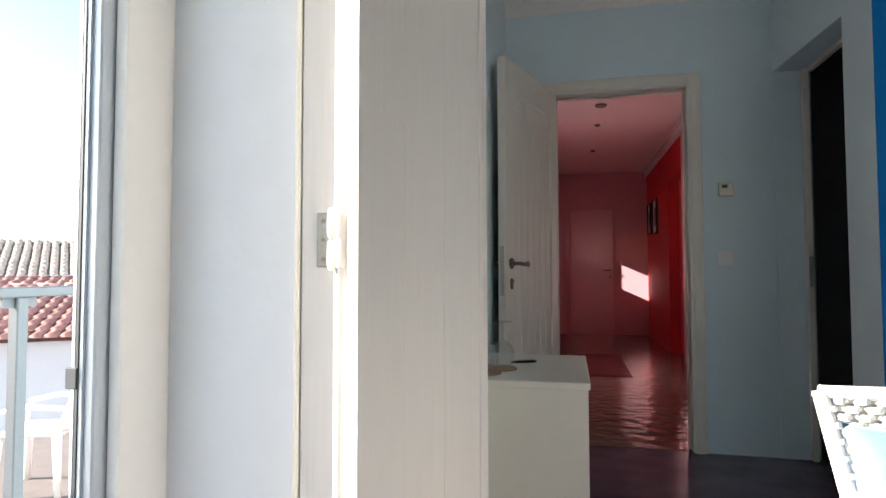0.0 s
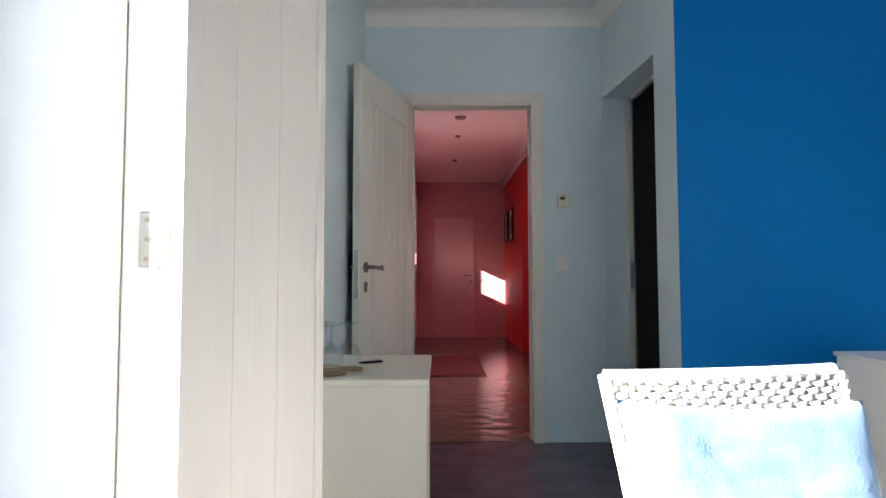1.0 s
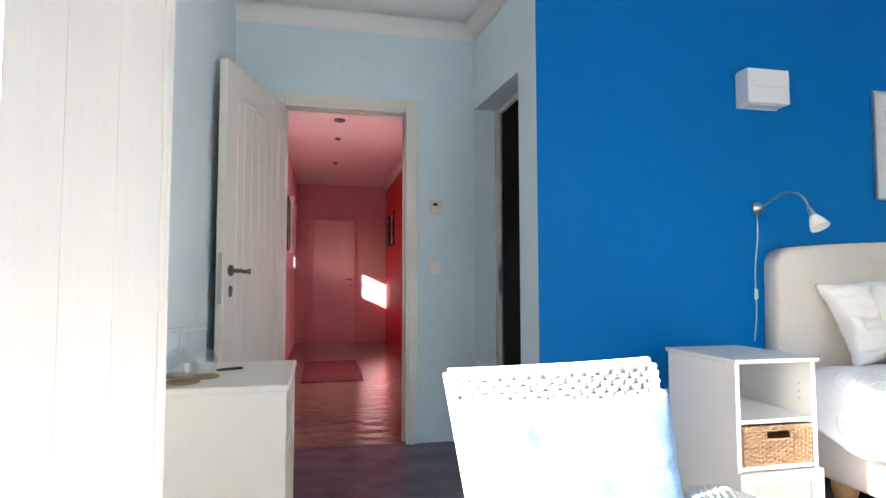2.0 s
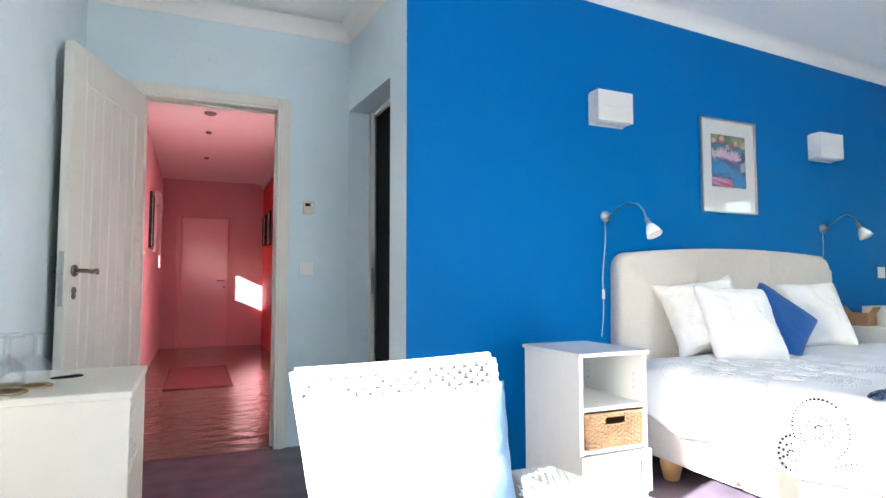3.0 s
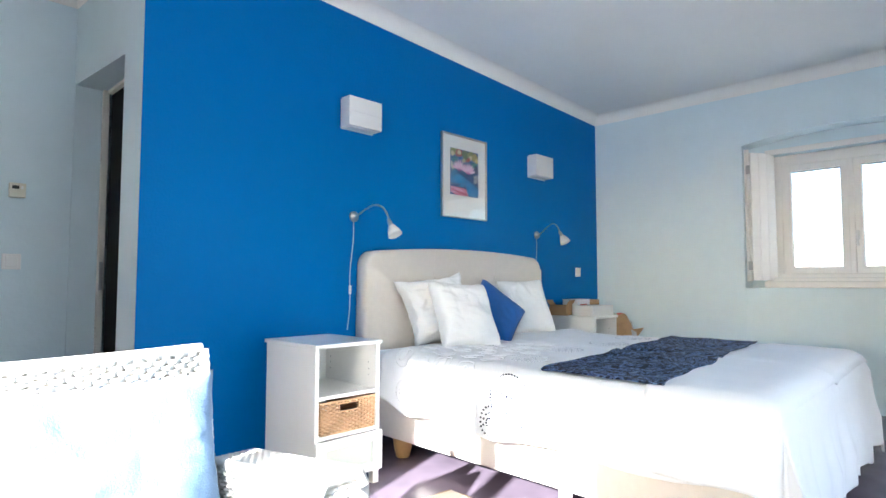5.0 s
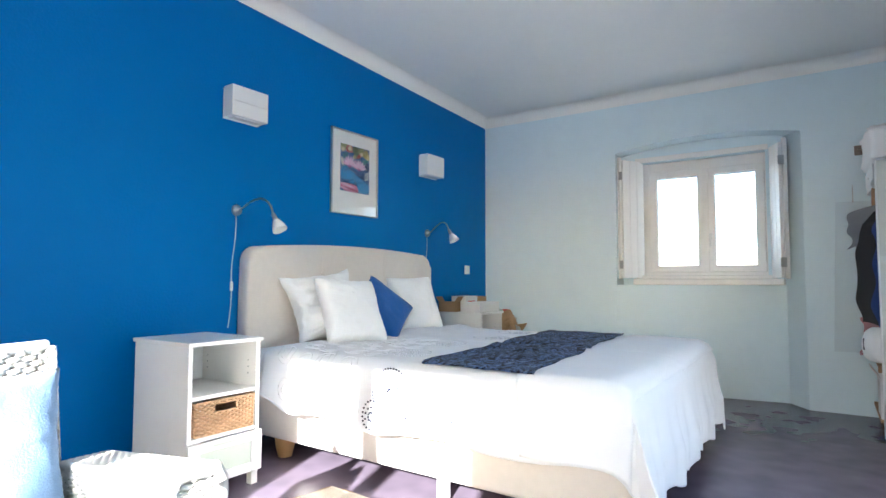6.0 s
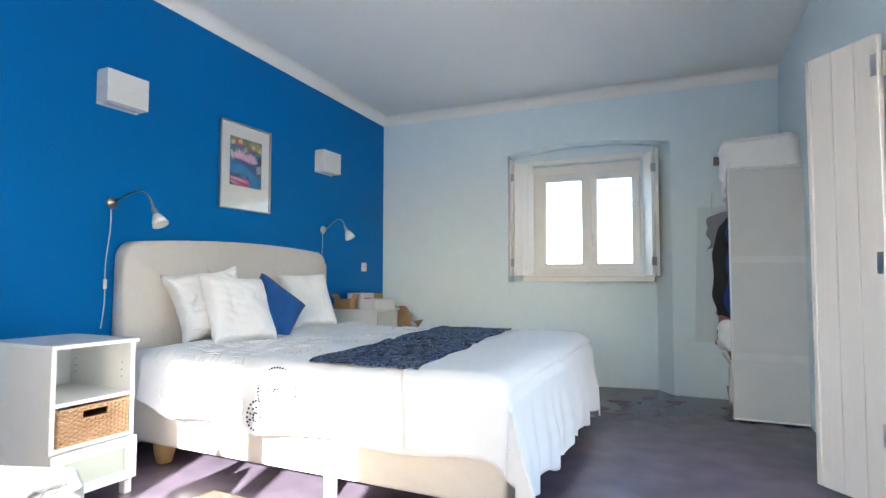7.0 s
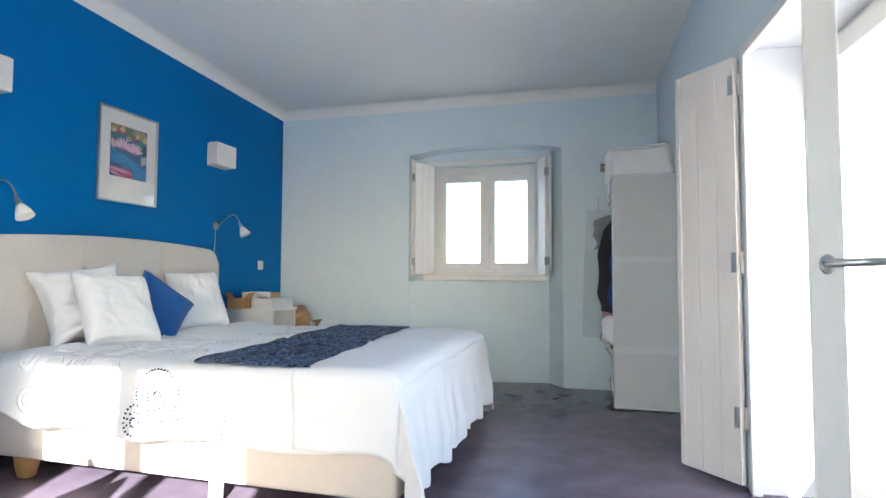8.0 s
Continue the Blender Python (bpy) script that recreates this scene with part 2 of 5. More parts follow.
structure("floor_bathroom", one_box(1.757, 3.4, 2.78, 4.6, -0.10, 0.002), M_BATH_DARK, "bathroom floor, its unlit darkness put into the colour", "floor")

# west wall with the opening
bm = bmesh.new()
box(bm, -0.72, WEST, W_N, 3.64, 0, WALLTOP)
box(bm, -0.72, WEST, -1.9, W_S, 0, WALLTOP)
box(bm, -0.72, WEST, W_S, W_N, W_TOP, WALLTOP)
structure("wall_west", bm, M_PALE, "thick pale blue plastered wall with a balcony opening", "wall")
# plaster lining of the deep north reveal
structure("trim_west_reveal", one_box(-0.535, -0.247, W_N - 0.006, W_N - 0.001, 0, W_TOP), M_REVEAL, "white plastered deep window reveal, slightly chipped", "trim")

# wall with the corridor door
D_L, D_R, D_H = 0.167, 0.885, 2.01
bm = bmesh.new()
box(bm, WEST, D_L - 0.02, DOORWALL, DOORWALL + 0.11, 0, WALLTOP)
box(bm, D_R + 0.02, ALCOVE_E + 0.12, DOORWALL, DOORWALL + 0.11, 0, WALLTOP)
box(bm, D_L - 0.02, D_R + 0.02, DOORWALL, DOORWALL + 0.11, D_H + 0.02, WALLTOP)
box(bm, ALCOVE_E - 0.068, ALCOVE_E + 0.06, DOORWALL - 0.008, DOORWALL + 0.01, 0, 2.056)
structure("wall_north", bm, M_PALE, "pale blue plastered wall around the corridor door", "wall")

# alcove's side wall with the bathroom opening, and the blue bed wall
bm = bmesh.new()
prism([(ALCOVE_E, 2.635), (ALCOVE_E + 0.115, 2.635), (ALCOVE_E + 0.115, 2.842), (ALCOVE_E - 0.016, 2.842)], 0, WALLTOP, bm)
prism([(ALCOVE_E - 0.016, 2.842), (ALCOVE_E + 0.115, 2.842), (ALCOVE_E + 0.115, DOORWALL - 0.001), (ALCOVE_E - 0.068, DOORWALL - 0.001)], 2.057, WALLTOP, bm)
structure("wall_alcove", bm, M_PALE, "pale blue slightly splayed wall end with an opening to the bathroom", "wall")
bm = one_box(ALCOVE_E + 0.001, ALCOVE_E + 0.1165, BLUE, 2.6345, 0, WALLTOP)
box(bm, ALCOVE_E + 0.1165, EAST + 0.3, BLUE, BLUE + 0.115, 0, WALLTOP)
structure("wall_bed", bm, M_BLUE, "strong blue painted wall behind the bed", "wall")

# east wall with a shallow splayed niche, arched at the top, and the window opening
NY0, NY1, NX = -0.08, 1.31, 5.70
GY0, GY1, GZ0, GZ1 = 0.17, 1.17, 0.985, 1.985
bm = bmesh.new()
box(bm, EAST, 6.0, NY1, BLUE, 0, WALLTOP)
prism([(EAST, -1.9), (6.0, -1.9), (6.0, 0.05), (NX, 0.05), (EAST, NY0)], 0, CEIL, bm)
box(bm, NX, 6.0, 0.05, NY1, 0, GZ0)
box(bm, NX, 6.0, 0.05, GY0, GZ0, WALLTOP)
prism([(EAST + 0.001, NY1 - 0.001), (NX + 0.002, 0.052), (NX + 0.002, NY1 - 0.001)], 0, 0.903, bm)
box(bm, NX, 6.0, GY1, NY1, GZ0, WALLTOP)
box(bm, NX, 6.0, GY0, GY1, GZ1, WALLTOP)
arch = []
for i in range(17):
    f = i / 16
    arch.append((NY0 + f * (NY1 - NY0), 2.060 + 0.066 * (1 - (2 * f - 1) ** 2)))
lo = [[bm.verts.new((x, y, z)) for y, z in arch] for x in (EAST, NX + 0.01)]
hi = [[bm.verts.new((x, y, WALLTOP)) for y, z in arch] for x in (EAST, NX + 0.01)]
for i in range(16):
    bm.faces.new((lo[0][i], lo[0][i + 1], hi[0][i + 1], hi[0][i]))
    bm.faces.new((lo[0][i], lo[1][i], lo[1][i + 1], lo[0][i + 1]))
structure("wall_east", bm, M_PALE, "pale blue wall with a shallow arched window niche", "wall")

# south wall, slightly out of square, with the double door
bm = bmesh.new()
box(bm, S_E, 0.5, -0.46, 0, 0, WALLTOP, m=SOUTH)
box(bm, -6.3, S_W, -0.46, 0, 0, WALLTOP, m=SOUTH)
box(bm, S_W, S_E, -0.46, 0, S_TOP, WALLTOP, m=SOUTH)
structure("wall_south", bm, M_PALE, "pale blue thick wall with a glazed double door", "wall")
bm = bmesh.new()
box(bm, S_E - 0.006, S_E - 0.0015, -0.32, -0.032, 0, S_TOP - 0.002, m=SOUTH)
box(bm, S_W + 0.0015, S_W + 0.006, -0.32, -0.032, 0, S_TOP - 0.002, m=SOUTH)
box(bm, S_W + 0.007, S_E - 0.007, -0.32, -0.032, S_TOP - 0.007, S_TOP - 0.002, m=SOUTH)
structure("trim_south_reveal", bm, M_REVEAL, "white plastered reveal of the double door", "trim")

# ceiling and coving
structure("ceiling", one_box(-6.6, 0.6, -2.0, 2.75, 0, 0.15, m=pose(EAST, 0, CEIL, 0, math.degrees(math.atan(CEIL_RISE)))), M_CEIL, "plain white painted ceiling", "ceiling")
structure("ceiling_alcove", one_box(-0.7, ALCOVE_E + 0.1, 1.9, 3.64, 2.594, 2.70), M_CEIL, "slightly lower white alcove ceiling", "ceiling")


def coving(a, b, inward, name="cornice", level=False):
    """A concave plaster strip along the wall from a to b; inward points into the room."""
    rise = [0.0 if level else CEIL_RISE * (EAST - p[0]) + CEIL - 2.589 for p in (a, b)]
    a, b, n = Vector((*a, rise[0])), Vector((*b, rise[1])), Vector((*inward, 0)).normalized()
    prof = [(0, 2.497), (0.002, 2.497)] + [(0.004 + 0.080 * (1 - math.cos(k * math.pi / 24)), 2.499 + 0.088 * math.sin(k * math.pi / 24)) for k in range(13)] + [(0, 2.5875)]
    bm = bmesh.new()
    ra, rb = [[bm.verts.new(p + n * (d + 0.001) + Vector((0, 0, z))) for d, z in prof] for p in (a, b)]
    for i in range(len(prof)):
        j = (i + 1) % len(prof)
        bm.faces.new((ra[i], ra[j], rb[j], rb[i]))
    bm.faces.new(ra)
    bm.faces.new(rb[::-1])
    return structure(name, bm, M_CORNICE, "white concave plaster coving below the ceiling", "trim")


coving((1.395, BLUE), (EAST, BLUE), (0, -1))
coving((EAST, BLUE), (EAST, -0.86), (-1, 0))
coving((WEST, DOORWALL), (ALCOVE_E, DOORWALL), (0, -1), level=True)
coving((ALCOVE_E - 0.068, DOORWALL), (ALCOVE_E, BLUE), (-1, -0.075), level=True)

# corridor beyond the door
HX0, HX1, HY1, HCEIL = -0.03, 1.43, 9.58, 2.57
bm = bmesh.new()
AW0, AW1, AWS, AWT = 4.95, 6.12, 1.28, 1.93      # arched corridor window: ends, sill and springing
box(bm, HX0 - 0.12, HX0, 3.64, AW0, 0, HCEIL)
# The slit at 8.985 to 9.206 is added to shape the end wall's sun patch.
box(bm, HX0 - 0.12, HX0, AW1, 8.985, 0, HCEIL)
box(bm, HX0 - 0.12, HX0, 9.206, 9.7, 0, HCEIL)
box(bm, HX0 - 0.12, HX0, AW0, AW1, 0, AWS)
box(bm, HX0 - 0.12, HX0, 8.985, 9.206, 0, 1.20)
box(bm, HX0 - 0.12, HX0, 8.985, 9.206, 1.635, HCEIL)
for k in range(16):
    e = (k + 0.5) / 8 - 1
    ya, yb = AW0 + (AW1 - AW0) * k / 16, AW0 + (AW1 - AW0) * (k + 1) / 16
    box(bm, HX0 - 0.12, HX0, ya, yb, AWT + 0.19 * math.sqrt(1 - e * e), HCEIL)
structure("wall_hall_west", bm, M_HALLPALE, "pale rose corridor wall with an arched window and a slit added for the sun patch", "wall")
bm = bmesh.new()
box(bm, HX1, HX1 + 0.12, 7.62, 9.7, 0, HCEIL)
box(bm, HX1, HX1 + 0.12, 6.75, 7.62, 2.10, HCEIL)
structure("wall_hall_east", bm, M_RED, "saturated red corridor wall with a doorway", "wall")
# Out of view; pale rose here only to bounce sunlight through the corridor.
structure("wall_hall_bounce", one_box(HX1, HX1 + 0.12, 3.64, 6.748, 0, HCEIL), M_HALLPALE, "unseen first part of the corridor wall, made pale to bounce sun", "wall")
structure("wall_hall_side_room", one_box(HX1 + 0.125, HX1 + 0.3, 6.6, 7.8, 0, 2.3), M_RED, "dim red recess behind the corridor doorway", "wall")
structure("wall_hall_end", one_box(HX0 - 0.12, HX1 + 0.12, HY1, HY1 + 0.12, 0, HCEIL), M_HALLPALE, "pale rose end wall of the corridor", "wall")
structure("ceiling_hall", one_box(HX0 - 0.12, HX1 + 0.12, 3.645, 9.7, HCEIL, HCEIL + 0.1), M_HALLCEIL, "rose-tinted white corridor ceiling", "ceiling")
bm = bmesh.new()
prism([(HX1 - 0.001, 3.65), (HX1 - 0.001, 9.575), (HX1 - 0.075, 9.575), (HX1 - 0.075, 3.65)], HCEIL - 0.02, HCEIL - 0.001, bm)
prism([(HX1 - 0.001, 3.65), (HX1 - 0.001, 9.575), (HX1 - 0.03, 9.575), (HX1 - 0.03, 3.65)], HCEIL - 0.09, HCEIL - 0.021, bm)
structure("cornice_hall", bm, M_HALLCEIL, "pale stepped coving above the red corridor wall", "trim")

# unlit bathroom behind the alcove opening; its darkness is in the near-black colour
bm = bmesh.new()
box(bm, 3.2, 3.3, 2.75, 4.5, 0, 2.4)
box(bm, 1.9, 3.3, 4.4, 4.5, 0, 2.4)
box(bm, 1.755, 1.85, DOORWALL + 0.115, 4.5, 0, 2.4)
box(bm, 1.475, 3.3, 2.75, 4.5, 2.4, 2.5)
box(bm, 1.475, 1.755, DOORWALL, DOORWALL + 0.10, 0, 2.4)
structure("wall_bathroom", bm, M_BATH_DARK, "bathroom walls, the missing light put into a near-black colour", "wall")
structure("floor_bathroom_step", one_box(1.475, 1.757, 2.75, DOORWALL, -0.1, 0.003), M_BATH_DARK, "bathroom threshold, darkened in colour like the unlit room", "floor")

# ---- corridor door: lining, architrave and open leaf ----
door = thing("door_1", "cream lacquered corridor door standing open, with boarded panel", "door", pose(0, 0, 0), kind="structure")
for nm, b in (("jamb", (D_L - 0.02, D_L, 3.522, 3.648, 0, D_H)), ("jamb", (D_R, D_R + 0.02, 3.522, 3.648, 0, D_H)), ("head", (D_L - 0.02, D_R + 0.02, 3.522, 3.648, D_H, D_H + 0.02)),
              ("stop", (D_L, D_L + 0.012, 3.575, 3.60, 0, D_H)), ("stop", (D_R - 0.012, D_R, 3.575, 3.60, 0, D_H)), ("stop", (D_L, D_R, 3.575, 3.60, D_H - 0.012, D_H))):
    part(nm, one_box(*b, bevel=0.002), M_CREAM, door)
for x0, x1, z0, z1 in ((D_L - 0.072, D_L + 0.002, 0, D_H + 0.075), (D_R - 0.002, D_R + 0.072, 0, D_H + 0.075), (D_L + 0.002, D_R - 0.002, D_H - 0.002, D_H + 0.075)):
    bm = one_box(x0, x1, 3.512, 3.5285, z0, z1, bevel=0.004)
    box(bm, x0 + 0.018, x1 - 0.018 if x1 - x0 < 0.2 else x1, 3.507, 3.514, z0 + (0.018 if x1 - x0 > 0.2 else 0), z1 - 0.018, bevel=0.002)
    part("architrave", bm, M_CREAM, door)


def lever(bm, side):
    """A curved lever handle with its rose; side is +1 or -1 across the leaf."""
    lathe([(0.026, 0), (0.026, 0.006), (0.020, 0.010)], 18, bm, pose(0.652, 0.02 + side * 0.0205, 1.02, -90 * side))
    pts = [(0.652, 0.02 + side * 0.026, 1.02), (0.652, 0.02 + side * 0.055, 1.02), (0.63, 0.02 + side * 0.062, 1.02), (0.585, 0.02 + side * 0.062, 1.015), (0.555, 0.02 + side * 0.060, 1.022), (0.530, 0.02 + side * 0.056, 1.024), (0.515, 0.02 + side * 0.05, 1.012)]
    tube(pts, 0.009, 8, bm)
    return bm


M_LEAF = pose(0.134, 3.500, 0, 0, 0, math.degrees(math.atan2(-0.665, -0.215)))
leaf = thing("door_leaf", "cream lacquered door leaf, open, with vertical boarded panel", "door", M_LEAF)
bm = bmesh.new()
box(bm, 0.0, 0.09, 0, 0.04, 0.008, 2.0, 0.002)
box(bm, 0.60, 0.71, 0, 0.04, 0.008, 2.0, 0.002)
box(bm, 0.09, 0.60, 0, 0.04, 1.85, 2.0)
box(bm, 0.09, 0.60, 0, 0.04, 0.008, 0.16)
part("leaf_frame", bm, M_CREAM, leaf)
for i in range(6):
    part("panel_board", one_box(0.092 + i * 0.0845, 0.0925 + (i + 1) * 0.0845 - 0.006, 0.007, 0.033, 0.15, 1.86, 0.004), M_CREAM, leaf)
for x0, x1, z0, z1 in ((0.085, 0.10, 0.15, 1.86), (0.59, 0.605, 0.15, 1.86), (0.10, 0.59, 1.845, 1.86), (0.10, 0.59, 0.15, 0.165)):
    part("moulding", one_box(x0, x1, -0.004, 0.044, z0, z1, 0.004), M_CREAM, leaf)
for s in (1, -1):
    h = part("door_handle", lever(bmesh.new(), s), M_BRONZE, leaf, "dark metal lever handle", True)
    bm = lathe([(0.016, 0), (0.016, 0.005), (0.012, 0.008)], 16, None, pose(0.652, 0.02 + s * 0.0205, 0.935, -90 * s))
    lathe([(0.014, 0), (0.014, 0.005), (0.008, 0.007)], 16, bm, pose(0.652, 0.02 + s * 0.0205, 0.912, -90 * s))
    part("keyhole_plate", bm, M_BRONZE, leaf)
part("lock_plate", one_box(0.7095, 0.713, 0.010, 0.030, 0.87, 1.10, 0.001), M_STEEL, leaf, "brushed steel lock plate")
part("latch", one_box(0.712, 0.722, 0.013, 0.027, 1.0, 1.03, 0.002), M_STEEL, leaf)

# ---- bathroom doorway lining ----
bd = thing("door_2", "narrow timber lining of the bathroom opening", "door", pose(0, 0, 0), kind="structure")
part("lining", one_box(1.455, 1.486, 3.49, 3.5205, 0, 2.054, 0.002), M_CREAM, bd)
part("head", one_box(1.475, 1.502, 2.85, 3.489, 2.035, 2.0555, 0.002), M_CREAM, bd)
part("strike_plate", one_box(1.461, 1.480, 3.487, 3.4905, 0.90, 1.06), M_STEEL, bd, "steel strike plate")
vb = thing("washbasin_cabinet", "dark washbasin cabinet with pale basin in the unlit bathroom", "cabinet", pose(2.2, 4.10, 0))
part("carcass", one_box(-0.35, 0.35, 0, 0.29, 0.25, 0.78, 0.004), M_GREYCL, vb)
part("basin", one_box(-0.36, 0.36, -0.02, 0.29, 0.781, 0.85, 0.012, seg=2), M_WHITE, vb, "white basin")
mr = thing("bathroom_mirror", "dim framed mirror on the bathroom wall", "mirror", pose(2.2, 4.398, 1.15))
part("mirror_frame", one_box(-0.32, 0.32, -0.025, -0.001, 0, 0.8, 0.004), M_BRONZE, mr)
part("mirror_glass", one_box(-0.29, 0.29, -0.029, -0.0255, 0.03, 0.77), M_STEEL, mr)

# ---- balcony opening in the west wall: frames ----
wf = thing("door_3", "white balcony door frame with grey aluminium outer section", "door", pose(0, 0, 0), kind="structure")
part("wood_frame", one_box(-0.562, -0.536, 1.035, W_N - 0.001, 0, W_TOP, 0.003), M_SATIN, wf)
part("wood_frame", one_box(-0.562, -0.536, W_S + 0.001, W_S + 0.10, 0, W_TOP, 0.003), M_SATIN, wf)
part("head_frame", one_box(-0.562, -0.536, W_S + 0.10, 1.035, W_TOP - 0.10, W_TOP - 0.001, 0.003), M_SATIN, wf)
bm = one_box(-0.612, -0.563, 1.006, W_N - 0.001, 0, W_TOP, 0.003)
for d in (0.0, 0.016):
    box(bm, -0.604 + d, -0.598 + d, 1.000, 1.007, 0, W_TOP)
part("aluminium_stile", bm, M_ALU, wf)
part("aluminium_stile", one_box(-0.612, -0.563, W_S + 0.001, W_S + 0.12, 0, W_TOP, 0.003), M_ALU, wf)
part("aluminium_head", one_box(-0.612, -0.563, W_S + 0.12, 1.005, W_TOP - 0.12, W_TOP - 0.001, 0.003), M_ALU, wf)
part("mullion", one_box(-0.612, -0.563, 0.39, 0.49, 0.001, W_TOP - 0.121, 0.003), M_ALU, wf)
part("gasket", one_box(-0.594, -0.589, 0.998, 1.007, 0.0, W_TOP - 0.12), M_RUBBER, wf, "dark rubber gasket")
# Small dark block on the edge of the aluminium stile.
part("stile_block", one_box(-0.613, -0.588, 0.995, 1.005, 0.775, 0.812, 0.002), M_RUBBER, wf, "small dark block")
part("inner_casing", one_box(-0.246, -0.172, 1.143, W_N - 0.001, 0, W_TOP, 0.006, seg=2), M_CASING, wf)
part("inner_casing", one_box(-0.257, -0.247, 1.138, W_N - 0.001, 0, W_TOP, 0.003), M_CREAM, wf)
for z0, z1 in ((0.978, 1.034), (1.0365, 1.092)):
    part("hinge_knuckle", lathe([(0.004, z0), (0.0065, z0 + 0.006), (0.0075, z0 + 0.012), (0.0075, z1 - 0.012), (0.0065, z1 - 0.005), (0.004, z1)], 14, None, pose(-0.178, 1.128, 0)), M_CREAM, wf, "painted hinge knuckle", True)
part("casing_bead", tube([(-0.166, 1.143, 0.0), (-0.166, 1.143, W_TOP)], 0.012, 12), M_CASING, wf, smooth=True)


def shutter(name, m, width, z0, z1, boards, label, knuckle_zs, gap=0.0002, pin=(0.0, 0.05)):
    """An open inside shutter of upright boards on a hinge; local x runs from hinge to free edge, the seen face is local -y."""
    s = thing(name, label, "shutter", m)
    w = (width - 0.03) / boards
    for i in range(boards):
        part("board", one_box(i * w + (gap if i else 0), (i + 1) * w - gap, 0.0, 0.030, z0, z1, max(0.0006, gap)), M_SHUTTER, s)
    part("edge_bead", one_box(width - 0.030, width - 0.012, -0.003, 0.033, z0, z1, 0.005, seg=2), M_SHUTTER, s)
    part("edge_bead", one_box(width - 0.012, width, 0.001, 0.029, z0, z1, 0.004, seg=2), M_SHUTTER, s)
    for z in knuckle_zs:
        hg = part("hinge", one_box(0.002, 0.03, 0.030, 0.033, z - 0.045, z + 0.045, 0.001), M_STEEL, s, "steel hinge")
        bm = lathe([(0.006, -0.052), (0.0085, -0.047), (0.0085, -0.001), (0.007, 0.0), (0.0085, 0.001), (0.0085, 0.047), (0.006, 0.052)], 12, None, pose(pin[0], pin[1], z))
        part("knuckle", bm, M_SHUTTER, hg, "painted hinge knuckle", True)
    return s


sw = shutter("window_shutter", pose(-0.112, 1.088, 0, 0, 0, math.degrees(math.atan2(0.298, 0.183))), 0.35, 0.03, 2.02, 3, "off-white painted wooden balcony shutter, folded open into the room", (1.035,))
hp = part("hinge_leaf", one_box(-0.100, -0.070, 0.049, 0.054, 0.985, 1.085, 0.002, m=pose(0, 0, 0, 0, 0, -58.5)), M_HINGE, sw, "worn steel hinge leaf")
for z in (1.0, 1.035, 1.07):
    part("screw", lathe([(0.0045, 0), (0.004, 0.002)], 10, None, pose(0, 0, 0, 0, 0, -58.5) @ pose(-0.086, 0.050, z, 90)), M_BRONZE, hp)

# ---- south double door: casing, leaves, shutter ----
sd = thing("door_4", "white glazed double balcony door, one leaf open inwards", "door", SOUTH, kind="structure")
part("casing", one_box(S_E - 0.045, S_E - 0.001, -0.03, 0.012, 0, S_TOP, 0.004), M_SATIN, sd)
part("casing", one_box(S_W + 0.001, S_W + 0.045, -0.03, 0.012, 0, S_TOP, 0.004), M_SATIN, sd)
part("casing", one_box(S_W + 0.045, S_E - 0.045, -0.03, 0.012, S_TOP - 0.045, S_TOP - 0.001, 0.004), M_SATIN, sd)
part("outer_frame", one_box(S_E - 0.06, S_E - 0.001, -0.40, -0.33, 0, S_TOP, 0.004), M_SATIN, sd)
part("outer_frame", one_box(S_W + 0.001, S_W + 0.06, -0.40, -0.33, 0, S_TOP, 0.004), M_SATIN, sd)
part("outer_frame", one_box(S_W + 0.06, S_E - 0.06, -0.40, -0.33, S_TOP - 0.06, S_TOP - 0.001, 0.004), M_SATIN, sd)
part("sill", one_box(S_W + 0.001, S_E - 0.001, -0.455, -0.30, -0.001, 0.025, 0.004), M_CONCRETE, sd)


def glazed_leaf(m, width, height, label, free=0.085):
    """A glazed door leaf; local x runs from hinges to free stile, the room-side face is local +y."""
    g = thing("glazed_door_leaf", label, "door", m)
    for x0, x1, z0, z1 in ((0, 0.085, 0.03, height), (width - free, width, 0.03, height), (0.085, width - free, 0.03, 0.15), (0.085, width - free, height - 0.085, height)):
        part("stile" if z1 - z0 > 1 else "rail", one_box(x0, x1, 0, 0.055, z0, z1, 0.005, seg=2), M_LEAF_WARMED, g)
    p = part("glass_pane", one_box(0.085, width - free, 0.025, 0.031, 0.15, height - 0.085), M_GLASS, g, "clear glass pane")
    p.visible_shadow = False
    x = width - free * 0.52
    hd = part("handle", lathe([(0.0, 0), (0.018, 0.0), (0.018, 0.007), (0.014, 0.011), (0.0, 0.011)], 18, None, pose(x, 0.0555, 0.955, -90) @ Matrix.Diagonal((0.75, 1.1, 1, 1))), M_STEEL, g, "satin steel lever handle", True)
    part("lever", tube([(x, 0.062, 0.955), (x, 0.098, 0.955), (x - 0.012, 0.104, 0.955), (x - 0.06, 0.106, 0.957), (x - 0.15, 0.106, 0.960)], 0.0085, 10), M_STEEL, hd, "", True)
    return g


glazed_leaf(pose(1.665, -1.415, 0, 0, 0, math.degrees(math.atan2(0.635, 0.205))), 0.652, 1.90, "white glazed balcony door leaf, standing open into the room", 0.060)
shutter("door_shutter", SOUTH @ pose(S_E + 0.012, 0.016, 0, 0, 0, 36), 0.335, 0.03, 1.925, 3, "white painted boarded door shutter, folded open", (0.32, 1.00, 1.80), 0.0013, (-0.012, 0.008))
